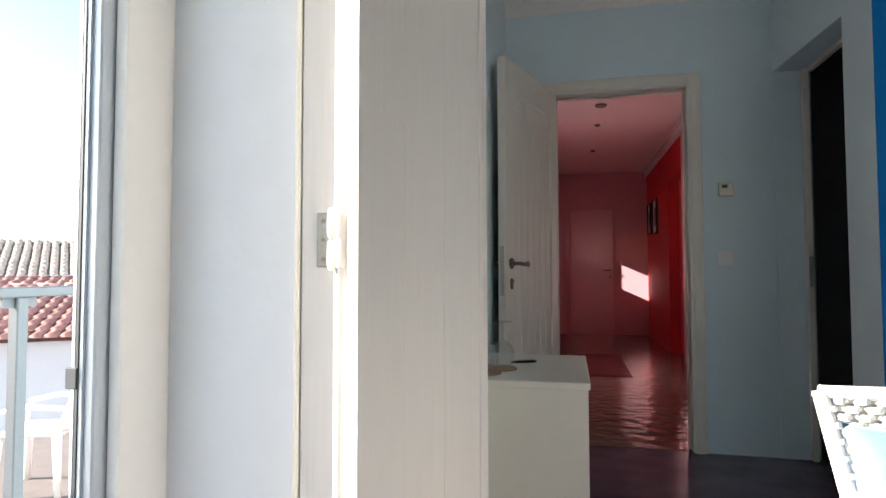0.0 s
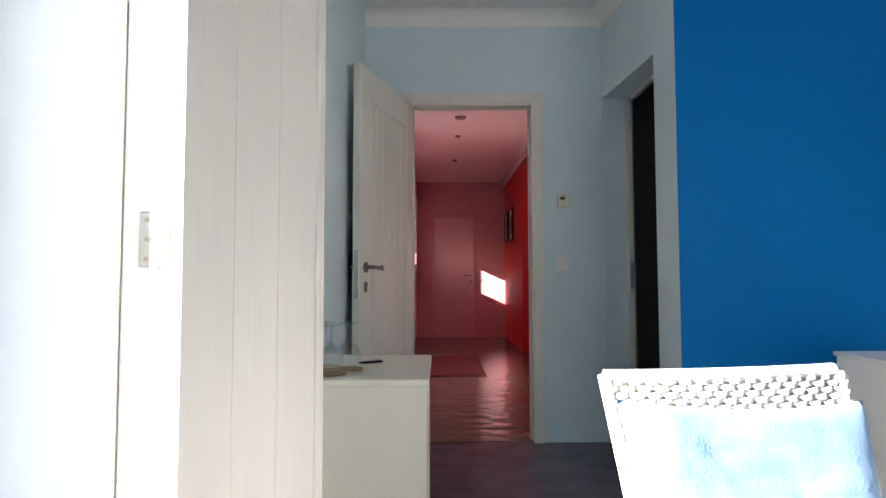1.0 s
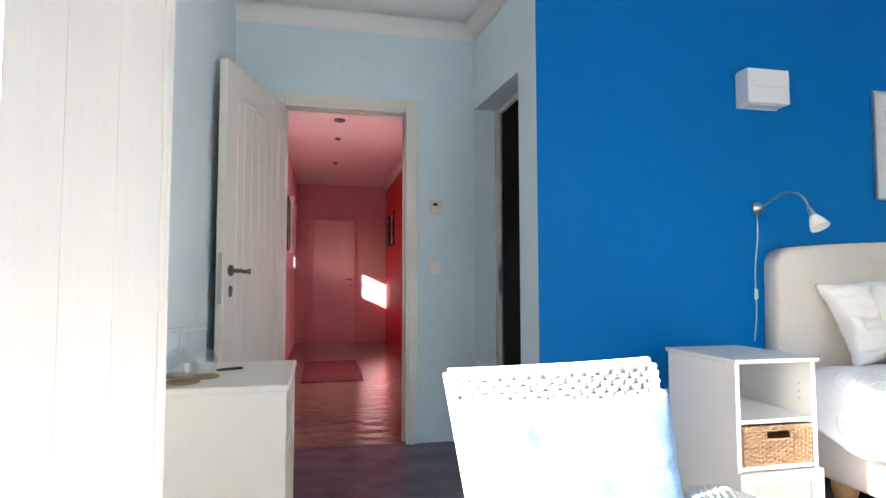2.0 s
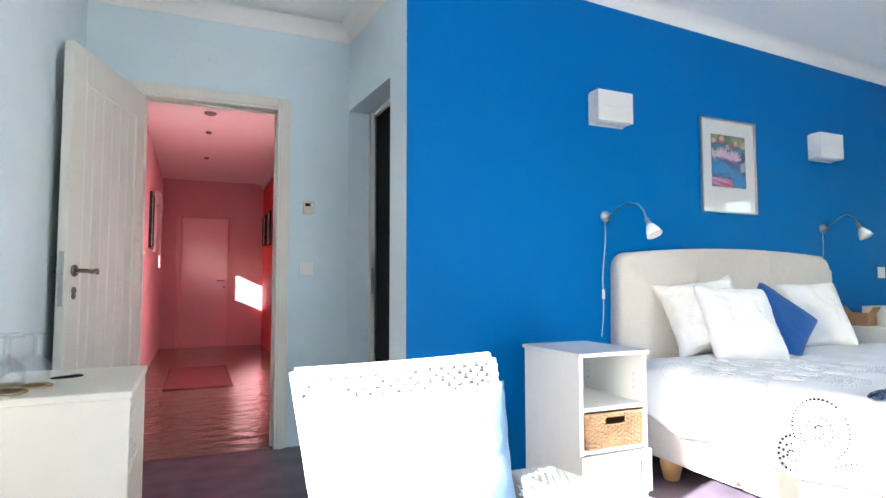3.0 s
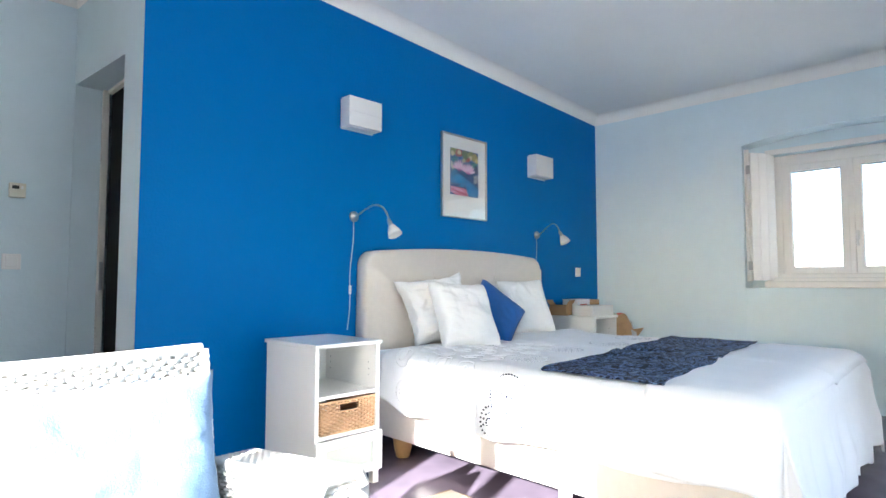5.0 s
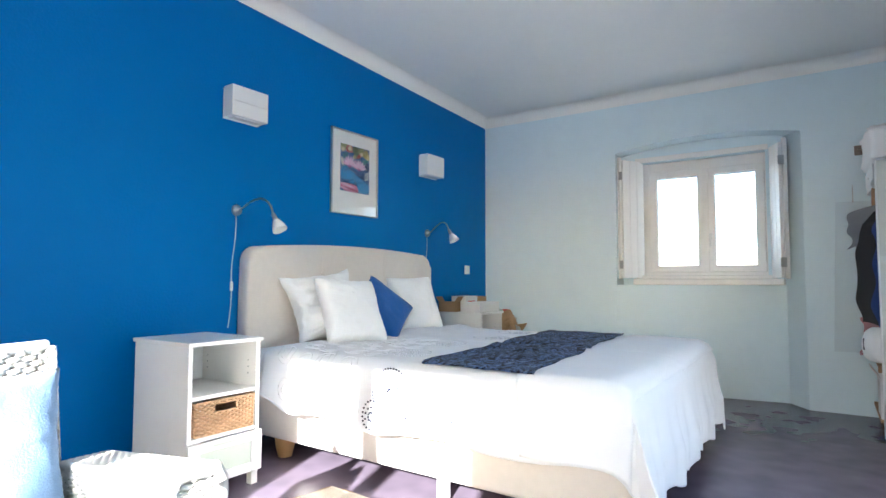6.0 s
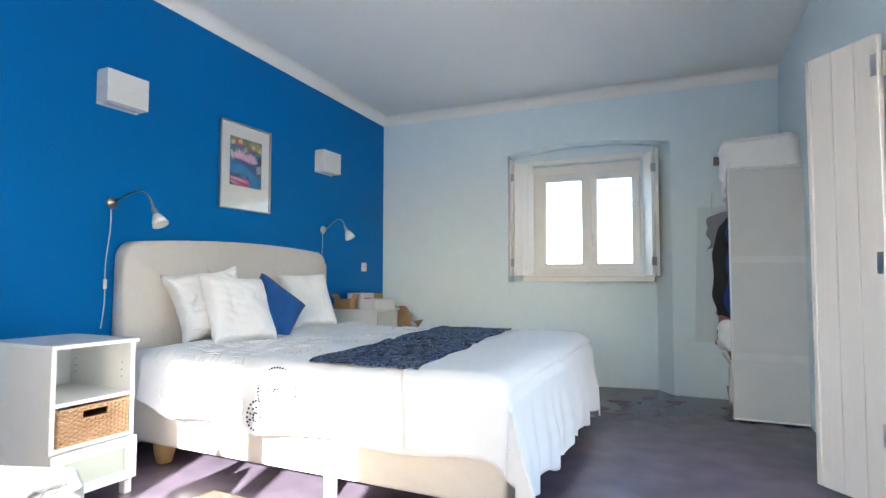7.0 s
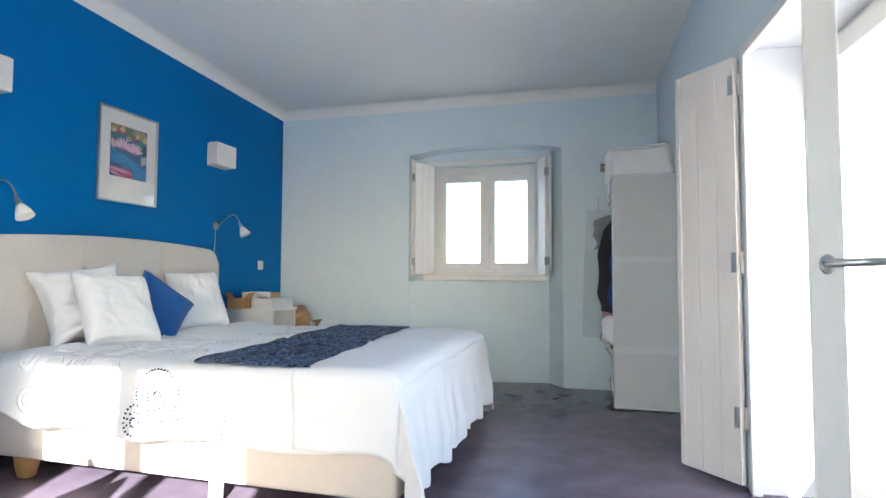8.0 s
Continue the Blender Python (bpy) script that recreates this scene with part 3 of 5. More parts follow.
glazed_leaf(SOUTH @ pose(S_E - 0.062, -0.335, 0, 0, 0, 180) @ Matrix.Diagonal((1, -1, 1, 1)), 0.72, 1.895, "white glazed balcony door leaf, standing closed in its frame")

# ---- window in the east niche ----
win = thing("window_1", "white painted two-sash window with open inside shutters", "window", pose(0, 0, 0), kind="structure")
for y0, y1, z0, z1 in ((GY0, GY0 + 0.015, GZ0, GZ1), (GY1 - 0.075, GY1, GZ0, GZ1), (GY0 + 0.015, GY1 - 0.075, GZ1 - 0.085, GZ1), (GY0 + 0.015, GY1 - 0.075, GZ0, GZ0 + 0.03)):
    part("window_frame", one_box(5.79, 5.86, y0, y1, z0, z1, 0.004), M_SATIN, win)
MIDY = 0.626
for y0, y1 in ((GY0 + 0.016, MIDY - 0.001), (MIDY + 0.001, GY1 - 0.076)):
    s = part("sash", one_box(5.775, 5.825, y0, y0 + 0.065, GZ0 + 0.031, GZ1 - 0.086, 0.006, seg=2), M_SATIN, win)
    part("stile", one_box(5.775, 5.825, y1 - 0.068, y1, GZ0 + 0.031, GZ1 - 0.086, 0.006, seg=2), M_SATIN, s)
    part("rail", one_box(5.775, 5.825, y0 + 0.055, y1 - 0.055, GZ0 + 0.031, GZ0 + 0.085, 0.006, seg=2), M_SATIN, s)
    part("rail", one_box(5.775, 5.825, y0 + 0.055, y1 - 0.055, GZ1 - 0.143, GZ1 - 0.086, 0.006, seg=2), M_SATIN, s)
    p = part("pane", one_box(5.798, 5.803, y0 + 0.05, y1 - 0.05, GZ0 + 0.08, GZ1 - 0.135), M_GLASS, s, "clear glass pane")
    p.visible_shadow = False
    for a0, a1, b0, b1 in ((y0 + 0.066, y1 - 0.069, GZ1 - 0.1515, GZ1 - 0.1435), (y0 + 0.0655, y0 + 0.0695, GZ0 + 0.0855, GZ1 - 0.152), (y1 - 0.0725, y1 - 0.0685, GZ0 + 0.0855, GZ1 - 0.152)):
        part("seal", one_box(5.790, 5.797, a0, a1, b0, b1), M_RUBBER, s, "dark glazing seal")
part("bottom_bead", one_box(5.766, 5.7895, GY0 + 0.002, GY1 - 0.002, GZ0 - 0.0005, GZ0 + 0.0305, 0.003), M_SATIN, win)
part("meeting_bead", one_box(5.765, 5.776, MIDY - 0.02, MIDY + 0.02, GZ0 + 0.031, GZ1 - 0.086, 0.004), M_SATIN, win)
hd = part("window_handle", one_box(5.752, 5.766, MIDY - 0.045, MIDY - 0.02, 1.27, 1.34, 0.004), M_WHITE, win, "white window handle")
part("lever", one_box(5.738, 5.753, MIDY - 0.041, MIDY - 0.025, 1.22, 1.325, 0.004), M_WHITE, hd)
part("window_sill", one_box(5.575, 5.79, 0.055, 1.190, 0.905, 0.955, 0.008, seg=2), M_SATIN, win)
part("sill_rail", one_box(5.694, 5.765, GY0 - 0.06, GY1 + 0.03, 0.956, 0.984, 0.004), M_SATIN, win)
part("lintel_board", one_box(5.69, 5.80, GY0 - 0.02, GY1 + 0.02, GZ1 + 0.001, GZ1 + 0.045, 0.004), M_SATIN, win)
for y, z in ((GY1 - 0.08, 1.86), (GY1 - 0.08, 1.06), (GY0 + 0.02, 1.06), (GY0 + 0.02, 1.86)):
    part("sash_hinge", one_box(5.768, 5.776, y - 0.008, y + 0.008, z - 0.03, z + 0.03, 0.002), M_SATIN, win)


def niche_shutter(x0, y0, x1, y1, post_dy, label):
    d = math.hypot(x1 - x0, y1 - y0)
    s = thing("window_shutter", label, "shutter", pose(x0, y0, 0, 0, 0, math.degrees(math.atan2(y1 - y0, x1 - x0))))
    w = d / 3
    for i in range(3):
        part("board", one_box(i * w + 0.001, (i + 1) * w - 0.001, -0.011, 0.011, 0.962, 2.0, 0.002), M_SATIN, s)
    part("post", one_box(-0.014, 0.012, post_dy - 0.016, post_dy + 0.016, 0.955, 2.03, 0.003), M_SATIN, s)
    for z in (1.08, 1.86):
        part("hinge", one_box(-0.019, -0.012, -0.022, 0.022, z - 0.035, z + 0.035, 0.002), M_STEEL, s, "steel hinge")
    return s


niche_shutter(5.535, 1.262, 5.73, 1.135, 0.030, "white boarded window shutter, folded back in the niche")
niche_shutter(5.535, 0.060, 5.735, 0.150, -0.030, "white boarded window shutter, folded against the niche side")

# ---- the bed ----
BX0, BX1, BY0, BY1 = 2.515, 4.36, 0.345, 2.51
bed = thing("bed", "upholstered double box-spring bed with beige headboard", "bed", pose(0, 0, 0))
bm = one_box(BX0, BX1, BY0, BY1, 0.10, 0.325, 0.022, seg=3)
for v in bm.verts:
    if v.co.y < 1:
        v.co.y += 0.024 * (v.co.x - BX0)
    elif v.co.x < 3:
        v.co.x += 0.05
part("base", bm, M_UPHOL, bed, "beige upholstered base", True)
for x0, x1 in ((BX0 + 0.012, 3.436), (3.440, BX1 - 0.012)):
    part("mattress", one_box(x0, x1, BY0 + 0.055, BY1 - 0.02, 0.326, 0.552, 0.05, seg=4), M_SHEET, bed, "white covered mattress", True)
HX, HW = 3.515, 0.915


def headboard_outline(n=28):
    pts, half, r = [(HX - HW, 0.03), (HX + HW, 0.03)], HW - 0.02, 0.10
    for i in range(9):
        t = i / 8 * math.pi / 2
        pts.append((HX + half - r + r * math.cos(t), 1.042 + r * math.sin(t) * 0.98))
    for i in range(1, n):
        e = 1 - 2 * i / n
        pts.append((HX + e * (half - r), 1.172 - 0.032 * e * e))
    for i in range(9):
        t = math.pi / 2 + i / 8 * math.pi / 2
        pts.append((HX - half + r + r * math.cos(t), 1.042 + r * math.sin(t) * 0.98))
    return pts


bm = bmesh.new()
ol = headboard_outline()
fr, bk = [bm.verts.new((x, 2.520, z)) for x, z in ol], [bm.verts.new((x, 2.622, z)) for x, z in ol]
ff = bm.faces.new(fr)
bm.faces.new(bk[::-1])
for i in range(len(ol)):
    j = (i + 1) % len(ol)
    bm.faces.new((fr[j], fr[i], bk[i], bk[j]))
bmesh.ops.bevel(bm, geom=[e for e in ff.edges], offset=0.035, segments=4, affect="EDGES", profile=0.6)
part("headboard", bm, M_UPHOL, bed, "beige upholstered headboard with rounded top", True)
for x in (HX - 0.335, HX + 0.285):
    part("seam", tube([(x, 2.5185, 0.55), (x, 2.5185, 1.135)], 0.0022, 6), M_UPHOL, bed)
    part("tuft_button", lathe([(0.012, 0), (0.010, 0.005), (0.0, 0.007)], 12, None, pose(x, 2.520, 0.98, 90)), M_UPHOL, bed)
part("side_strap", one_box(2.553, 2.557, 2.50, 2.516, 0.28, 0.36), M_SHEET, bed)
for x, y in ((2.620, 2.20), (4.28, 2.20), (2.60, 0.47), (4.26, 0.47)):
    part("leg", lathe([(0.033, 0), (0.037, 0.004), (0.050, 0.06), (0.054, 0.097), (0.054, 0.101)], 20, None, pose(x, y, 0)), M_OAK, bed, "oiled oak leg", True)
part("middle_leg", one_box(2.555, 2.600, 1.13, 1.17, 0, 0.101, 0.003), M_WHITE, bed)


def drape(a, b, thick=0.0):
    """The coverlet over the bed: a across from the side towards the camera's wall, b from the foot; negative values hang down."""
    x0, x1, y0 = 2.497 - thick, 4.350 + thick, 0.325 - thick + 0.024 * min(max(a, 0.0), 1.9)
    top = 0.580 + thick
    w = x1 - x0
    da = -a if a < 0 else (a - w if a > w else 0.0)
    db = -b if b < 0 else 0.0
    ca, cb = min(max(a, 0.0), w), max(b, 0.0)
    x, y, z = x0 + ca, y0 + cb, top
    for d0, r, share in ((min(ca, w - ca), 0.055, 0.6), (cb, 0.11, 0.75)):
        if d0 < r:
            z -= (r - math.sqrt(max(0, r * r - (r - d0) ** 2))) * share
    z += 0.006 * noise.noise(Vector((x * 2.2, y * 2.2, 0.3))) + 0.004 * noise.noise(Vector((x * 7, y * 7, 1.3)))
    z -= 0.012 * math.exp(-((x - 3.43) / 0.03) ** 2)
    rumple = min(1.0, max(0.15, (cb - 0.9) / 0.5))
    z -= 0.007 * rumple * max(0.0, 0.35 - abs(noise.noise(Vector((x * 4.5 + 0.8 * y, y * 7.5, 4.1))))) / 0.35
    z += 0.022 * math.exp(-((cb - 1.80) / 0.10) ** 2)
    drop = (da ** 4 + db ** 4) ** 0.25
    z -= drop
    side = -1 if a < 0 else 1
    f = min(1.0, drop / 0.25)
    fold_y = 0.010 * math.sin(9 * y + 2.0) + 0.008 * math.sin(23 * y)
    fold_x = 0.012 * math.sin(15 * x) + 0.008 * math.sin(37 * x + 1.0) + 0.006 * noise.noise(Vector((x * 9, 0, z * 2)))
    if da > 0:
        x += side * ((0.012 + 0.030 * f * f) * (1 if a < 0 else 0.3) + fold_y * f + 0.007 * f * noise.noise(Vector((y * 9, z * 7, 2.0))))
    if db > 0:
        y -= 0.012 + 0.030 * f * f + fold_x * f
    m = min(da, db)
    if m > 0:
        x += (-0.30 if a < 0 else -0.10) * m
        y -= (0.40 if a < 0 else 0.05) * m
    return Vector((x, y, max(z, 0.02)))


CW = 4.350 - 2.497
cover = thing("coverlet", "white cotton coverlet with dotted spiral embroidery, hanging over the bed's sides", "bedspread", pose(0, 0, 0))


def cover_fn(u, v):
    hang = 0.265 + 0.012 * math.sin(v * 21) - 0.075 * max(0.0, (v - 0.86) / 0.14) ** 2
    a = -hang + u * (CW + hang + 0.30)
    b = -0.385 + v * (1.90 + 0.385)
    hem = 0.014 * math.sin(u * 52) + 0.010 * math.sin(u * 23 + 2)
    if v < 0.12:
        b += hem * (1 - v / 0.12)
    return drape(a, b)


bm = grid_sheet(cover_fn, 190, 170)
cl = part("cloth", bm, M_COVER, cover, "", True)
sol = cl.modifiers.new("thickness", "SOLIDIFY")
sol.thickness, sol.offset = 0.004, -1
# blanket fold laid across the foot, with its raised edge
bm = grid_sheet(lambda u, v: drape(-0.262 + u * (CW + 0.262), 0.005 + 0.405 * v + 0.035 * math.sin(u * 5) * v + 0.10 * u * v, 0.007), 120, 26)
fb = part("folded_blanket", bm, M_COVER, cover, "white blanket folded across the foot", True)
sol = fb.modifiers.new("thickness", "SOLIDIFY")
sol.thickness, sol.offset = 0.006, -1


def dots(centre_b, centre_a, r0, r1, turns, start, count, sign=1):
    """Rows of small stitched eyelets along a spiral on the hanging cloth."""
    bm = bmesh.new()
    for i in range(count):
        f = i / (count - 1)
        r = r0 + (r1 - r0) * f
        t = start + sign * turns * 2 * math.pi * f
        p = drape(centre_a + r * math.sin(t), centre_b + r * math.cos(t), 0.0075)
        bmesh.ops.create_icosphere(bm, subdivisions=1, radius=0.0049 if centre_a < 0 else 0.0036, matrix=Matrix.Translation(p))
    return bm


SPIRALS = [(1.045, -0.105, 0.010, 0.066, 2.0, 0.4, 32, 1), (1.045, -0.100, 0.090, 0.112, 0.80, -0.7, 34, 1), (1.125, -0.205, 0.010, 0.040, 1.4, 2.0, 15, -1), (1.125, -0.200, 0.056, 0.062, 0.6, 1.9, 13, -1),
           (0.98, -0.215, 0.0, 0.075, 0.02, 2.6, 5, 1), (0.73, -0.235, 0.0, 0.05, 0.02, 1.57, 4, 1)]
for k in range(4):
    SPIRALS += [(1.12 + 0.06 * (k % 2), 0.22 + 0.44 * k, 0.010, 0.075, 2.2, 0.4 + k, 40, 1), (1.14 + 0.06 * (k % 2), 0.24 + 0.44 * k, 0.095, 0.125, 0.75, -0.6 + k, 36, 1)]
# Hanging sunlit dots take the darkened thread, those on top the pale one.
for cb, ca, r0, r1, tn, st, ct, sg in SPIRALS:
    part("embroidered_spiral", dots(cb, ca, r0, r1, tn, st, ct, sg), M_DOTS if ca < 0 else M_PALEDOTS, cover, "grey dotted embroidery")["kind"] = "stuff"
for i in range(28):
    col, row = i % 4, i // 4
    cbv, cav = 1.27 + 0.145 * col + 0.04 * (row % 2), -0.19 + 0.17 * row + 0.02 * (col % 2)
    sg = 1 if (col + row) % 2 else -1
    pts = [drape(cav + (0.010 + 0.058 * k / 30) * math.sin(sg * k * 0.42 + i), cbv + (0.010 + 0.058 * k / 30) * math.cos(sg * k * 0.42 + i), 0.0020) for k in range(31)]
    part("stitched_scroll", tube(pts, 0.0024, 5), M_COVER, cover, "", True)

# runner
M_RUNNER = bpy.data.materials.new("navy_damask")
M_RUNNER.use_nodes = True
rn, rl = M_RUNNER.node_tree.nodes, M_RUNNER.node_tree.links
rb = rn["Principled BSDF"]
rb.inputs["Roughness"].default_value, rb.inputs["Specular IOR Level"].default_value = 0.65, 0.25
rt, rv, rr = rn.new("ShaderNodeTexCoord"), rn.new("ShaderNodeTexNoise"), rn.new("ShaderNodeValToRGB")
rv.inputs["Scale"].default_value, rv.inputs["Detail"].default_value, rv.inputs["Distortion"].default_value = 17.0, 1.5, 2.4
rr.color_ramp.interpolation = "CONSTANT"
rr.color_ramp.elements[0].color, rr.color_ramp.elements[1].color = (0.004, 0.006, 0.014, 1), (0.15, 0.23, 0.42, 1)
rr.color_ramp.elements[1].position = 0.50
e3 = rr.color_ramp.elements.new(0.57)
e3.color = (0.010, 0.020, 0.055, 1)
e4 = rr.color_ramp.elements.new(0.64)
e4.color = (0.22, 0.28, 0.38, 1)
rl.new(rt.outputs["Object"], rv.inputs["Vector"])
rl.new(rv.outputs["Fac"], rr.inputs["Fac"])
rl.new(rr.outputs["Color"], rb.inputs["Base Color"])
bm = grid_sheet(lambda u, v: drape(0.028 + u * (CW - 0.02), 0.385 + 0.51 * v + 0.17 * u + 0.012 * math.sin(u * 13 + v) + 0.008 * math.sin(u * 31), 0.011 + 0.014 * max(0.0, noise.noise(Vector((u * 9 + 2 * v, v * 2.5 + u * 3, 6.0)))) + 0.008 * max(0.0, noise.noise(Vector((u * 22, v * 6, 2.0)))) * (1 - abs(2 * v - 1))), 150, 44)
ru = mesh_object("bed_runner", bm, M_RUNNER, True)
sol = ru.modifiers.new("thickness", "SOLIDIFY")
sol.thickness, sol.offset = 0.004, -1
for v in (0.0, 1.0):
    pts = [drape(0.028 + u / 60 * (CW - 0.02), 0.385 + 0.51 * v + 0.17 * u / 60 + 0.012 * math.sin(u / 60 * 13 + v) + 0.008 * math.sin(u / 60 * 31), 0.013) for u in range(61)]
    part("hem", tube(pts, 0.003, 6), M_RUNNER, ru, "", True)
tagged(ru, "navy and grey-blue damask runner laid across the bed", "bed runner")


# ---- pillows ----
def pillow(name, w, h, t, m, material, label, seed, pinch=0.05, wrinkle=0.012, creases=0.0):
    """A stuffed cushion standing on its edge: local x wide, local z high, face towards local -y."""
    bm = bmesh.new()

    def side(sgn):
        def fn(u, v):
            a, b = 2 * u - 1, 2 * v - 1
            edge = max(0.0, (1 - a ** 4) * (1 - b ** 4))
            y = sgn * t * 0.5 * edge ** 0.42
            k = 1 - pinch * (1 - b * b) * abs(a) ** 3
            k2 = 1 - pinch * (1 - a * a) * abs(b) ** 3
            p = Vector((a * w / 2 * k, y, (b * k2 + 1) * h / 2))
            q = Vector((a * 1.7 + seed + 0.5 * noise.noise(Vector((a * 2, b * 2, seed))), b * 1.5 + 0.3 * a, sgn))
            wv = wrinkle * (noise.noise(q) - 0.5 * math.sqrt(0.02 + noise.noise(q * 1.9 + Vector((3, 1, 0))) ** 2) + 0.25 * noise.noise(q * 4.0))
            fold = math.sin(b * 13 + 2.2 * noise.noise(Vector((a * 1.3, b * 1.1, seed + 4))) + 1.5 * a)
            wv += creases * (1 - abs(fold)) ** 2 * -2.0 * (0.35 + 0.65 * max(0.0, -a)) * (0.6 + noise.noise(Vector((a * 3, b * 5, seed))))
            p.y += sgn * wv * min(1.0, edge * 2)
            p.x += 0.25 * creases * math.sin(b * 17 + seed) * a ** 5
            p.z += 0.2 * creases * math.sin(a * 15 + 2 * seed) * abs(b) ** 5
            return p
        return fn
    grid_sheet(side(-1), 40, 40, bm)
    grid_sheet(side(1), 40, 40, bm)
    bmesh.ops.remove_doubles(bm, verts=bm.verts[:], dist=0.0008)
    ob = mesh_object(name, bm, material, True)
    ob.matrix_basis = m
    return tagged(ob, label, "pillow")


pillow("pillow", 0.47, 0.47, 0.19, pose(3.000, 2.205, 0.570, -27, -8, -20), M_SHEET, "large crumpled white cotton pillow against the headboard", 1.0, 0.24, 0.040, 0.013)
pillow("pillow", 0.50, 0.415, 0.15, pose(3.13, 2.36, 0.560, -20, 0, 3), M_SHEET, "white cotton pillow leaning on the headboard", 5.0, 0.08, 0.02, 0.010)
p2 = pillow("pillow", 0.40, 0.42, 0.16, pose(2.985, 2.01, 0.575, -30, 3, -14), M_SHEET, "white cotton pillow with small fabric buttons", 2.0, 0.10, 0.016, 0.006)
for x in (-0.06, 0.0, 0.09):
    part("button", lathe([(0.009, 0), (0.008, 0.004), (0.0, 0.006)], 10, None, pose(x, -0.068, 0.30, 90)), M_SHEET, p2)
pillow("cushion", 0.365, 0.365, 0.14, pose(3.220, 2.13, 0.608, -30, 37, -34), M_BLUECLOTH, "royal blue cotton cushion, tilted on a corner", 3.0, 0.10, 0.008)
pillow("pillow", 0.37, 0.43, 0.15, pose(3.885, 2.225, 0.575, -26, -2, -22), M_SHEET, "white cotton pillow standing at the headboard", 4.0, 0.09, 0.015)


# ---- woven work ----
def weave(bm, place, width, height, rows, stakes, amp, r, flat=0.65, per=5, seg=5):
    """Horizontal strands passing in and out of upright stakes; place(u, v, out) gives the point."""
    n = stakes * per
    for j in range(rows):
        v = (j + 0.5) / rows
        ph = math.pi * (j % 2)
        pts = [place(i / n, v, amp * math.sin(math.pi * stakes * i / n + ph)) for i in range(n + 1)]
        rings = []
        for i, p in enumerate(pts):
            d = (pts[min(i + 1, n)] - pts[max(i - 1, 0)]).normalized()
            up = (place(i / n, min(1, v + 0.01), 0) - place(i / n, v, 0)).normalized()
            outv = d.cross(up).normalized()
            rings.append([bm.verts.new(p + up * (r * math.cos(2 * math.pi * k / seg)) + outv * (r * flat * math.sin(2 * math.pi * k / seg))) for k in range(seg)])
        for a, b in zip(rings, rings[1:]):
            for k in range(seg):
                bm.faces.new((a[k], a[(k + 1) % seg], b[(k + 1) % seg], b[k]))
    return bm


# ---- nightstands ----
def nightstand(label, m):
    n = thing("nightstand", label, "nightstand", m, group="nightstands by the bed")
    W, D, H = 0.360, 0.44, 0.670
    part("top", one_box(-0.006, W + 0.010, -0.010, D, H - 0.017, H, 0.002), M_WHITE, n)
    for x in (0, W - 0.02):
        part("side_panel", one_box(x, x + 0.02, 0.002, D - 0.012, 0.055, H - 0.018, 0.0015), M_WHITE, n)
    part("back_panel", one_box(0.021, W - 0.021, D - 0.02, D - 0.012, 0.06, H - 0.024), M_WHITE, n)
    part("shelf", one_box(0.0205, W - 0.0205, 0.004, D - 0.021, 0.425, 0.441, 0.001), M_WHITE, n)
    part("shelf", one_box(0.0205, W - 0.0205, 0.004, D - 0.021, 0.250, 0.266, 0.001), M_WHITE, n)
    part("bottom_rail", one_box(0.0205, W - 0.0205, 0.004, 0.022, 0.066, 0.082, 0.001), M_WHITE, n)
    for x in (0.0, W - 0.036):
        for y in (0.004, D - 0.05):
            part("leg", one_box(x + 0.001, x + 0.035, y, y + 0.034, 0, 0.0545, 0.0015), M_WHITE, n)
    for x in (0.0215, W - 0.0225):
        for y in (0.06, 0.38):
            for z in (0.50, 0.53, 0.56):
                part("shelf_pin_hole", lathe([(0.003, 0), (0.003, 0.0012)], 8, None, pose(x, y, z, 0, 90)), M_GREYCL, n)
    d = part("drawer", one_box(-0.004, 0.052, -0.018, 0.001, 0.068, 0.248, 0.002), M_WHITE, n)
    part("frame_side", one_box(W - 0.052, W + 0.004, -0.018, 0.001, 0.068, 0.248, 0.002), M_WHITE, d)
    part("frame_rail", one_box(0.052, W - 0.052, -0.018, 0.001, 0.068, 0.108, 0.002), M_WHITE, d)
    part("frame_rail", one_box(0.052, W - 0.052, -0.018, 0.001, 0.205, 0.248, 0.002), M_WHITE, d)
    part("frosted_pane", one_box(0.050, W - 0.050, -0.010, -0.006, 0.106, 0.207), M_GREENGLASS, d, "greenish frosted glass panel")
    part("finger_groove", one_box(0.11, W - 0.11, -0.0195, -0.0185, 0.222, 0.232), M_GREENGLASS, d)
    return n


NS = pose(1.918, 1.985, 0)
nightstand("white bedside cabinet with open shelves and frosted drawer front", NS)
nightstand("white open bedside cabinet with cartons on top", pose(4.63, 2.165, 0))

bk = thing("wicker_basket", "natural willow basket with cut-out handle in the bedside cabinet", "basket", NS @ pose(0.03, 0.008, 0.267))
BW, BD, BH = 0.308, 0.39, 0.148


def basket_front(u, v, o):
    return Vector((0.008 * (1 - v) + u * (BW - 0.016 * (1 - v)), -o, 0.004 + v * (BH - 0.012)))


bm = bmesh.new()
weave(bm, basket_front, BW, BH, 15, 17, 0.0060, 0.0046, 0.7, 6)
# the handle hole is left open in the weave
hole = [f for f in bm.faces if 0.10 < f.calc_center_median().x < 0.208 and 0.095 < f.calc_center_median().z < 0.130]
bmesh.ops.delete(bm, geom=hole, context="FACES")
part("front_weave", bm, M_WICKER_B, bk, "", True)["kind"] = "stuff"
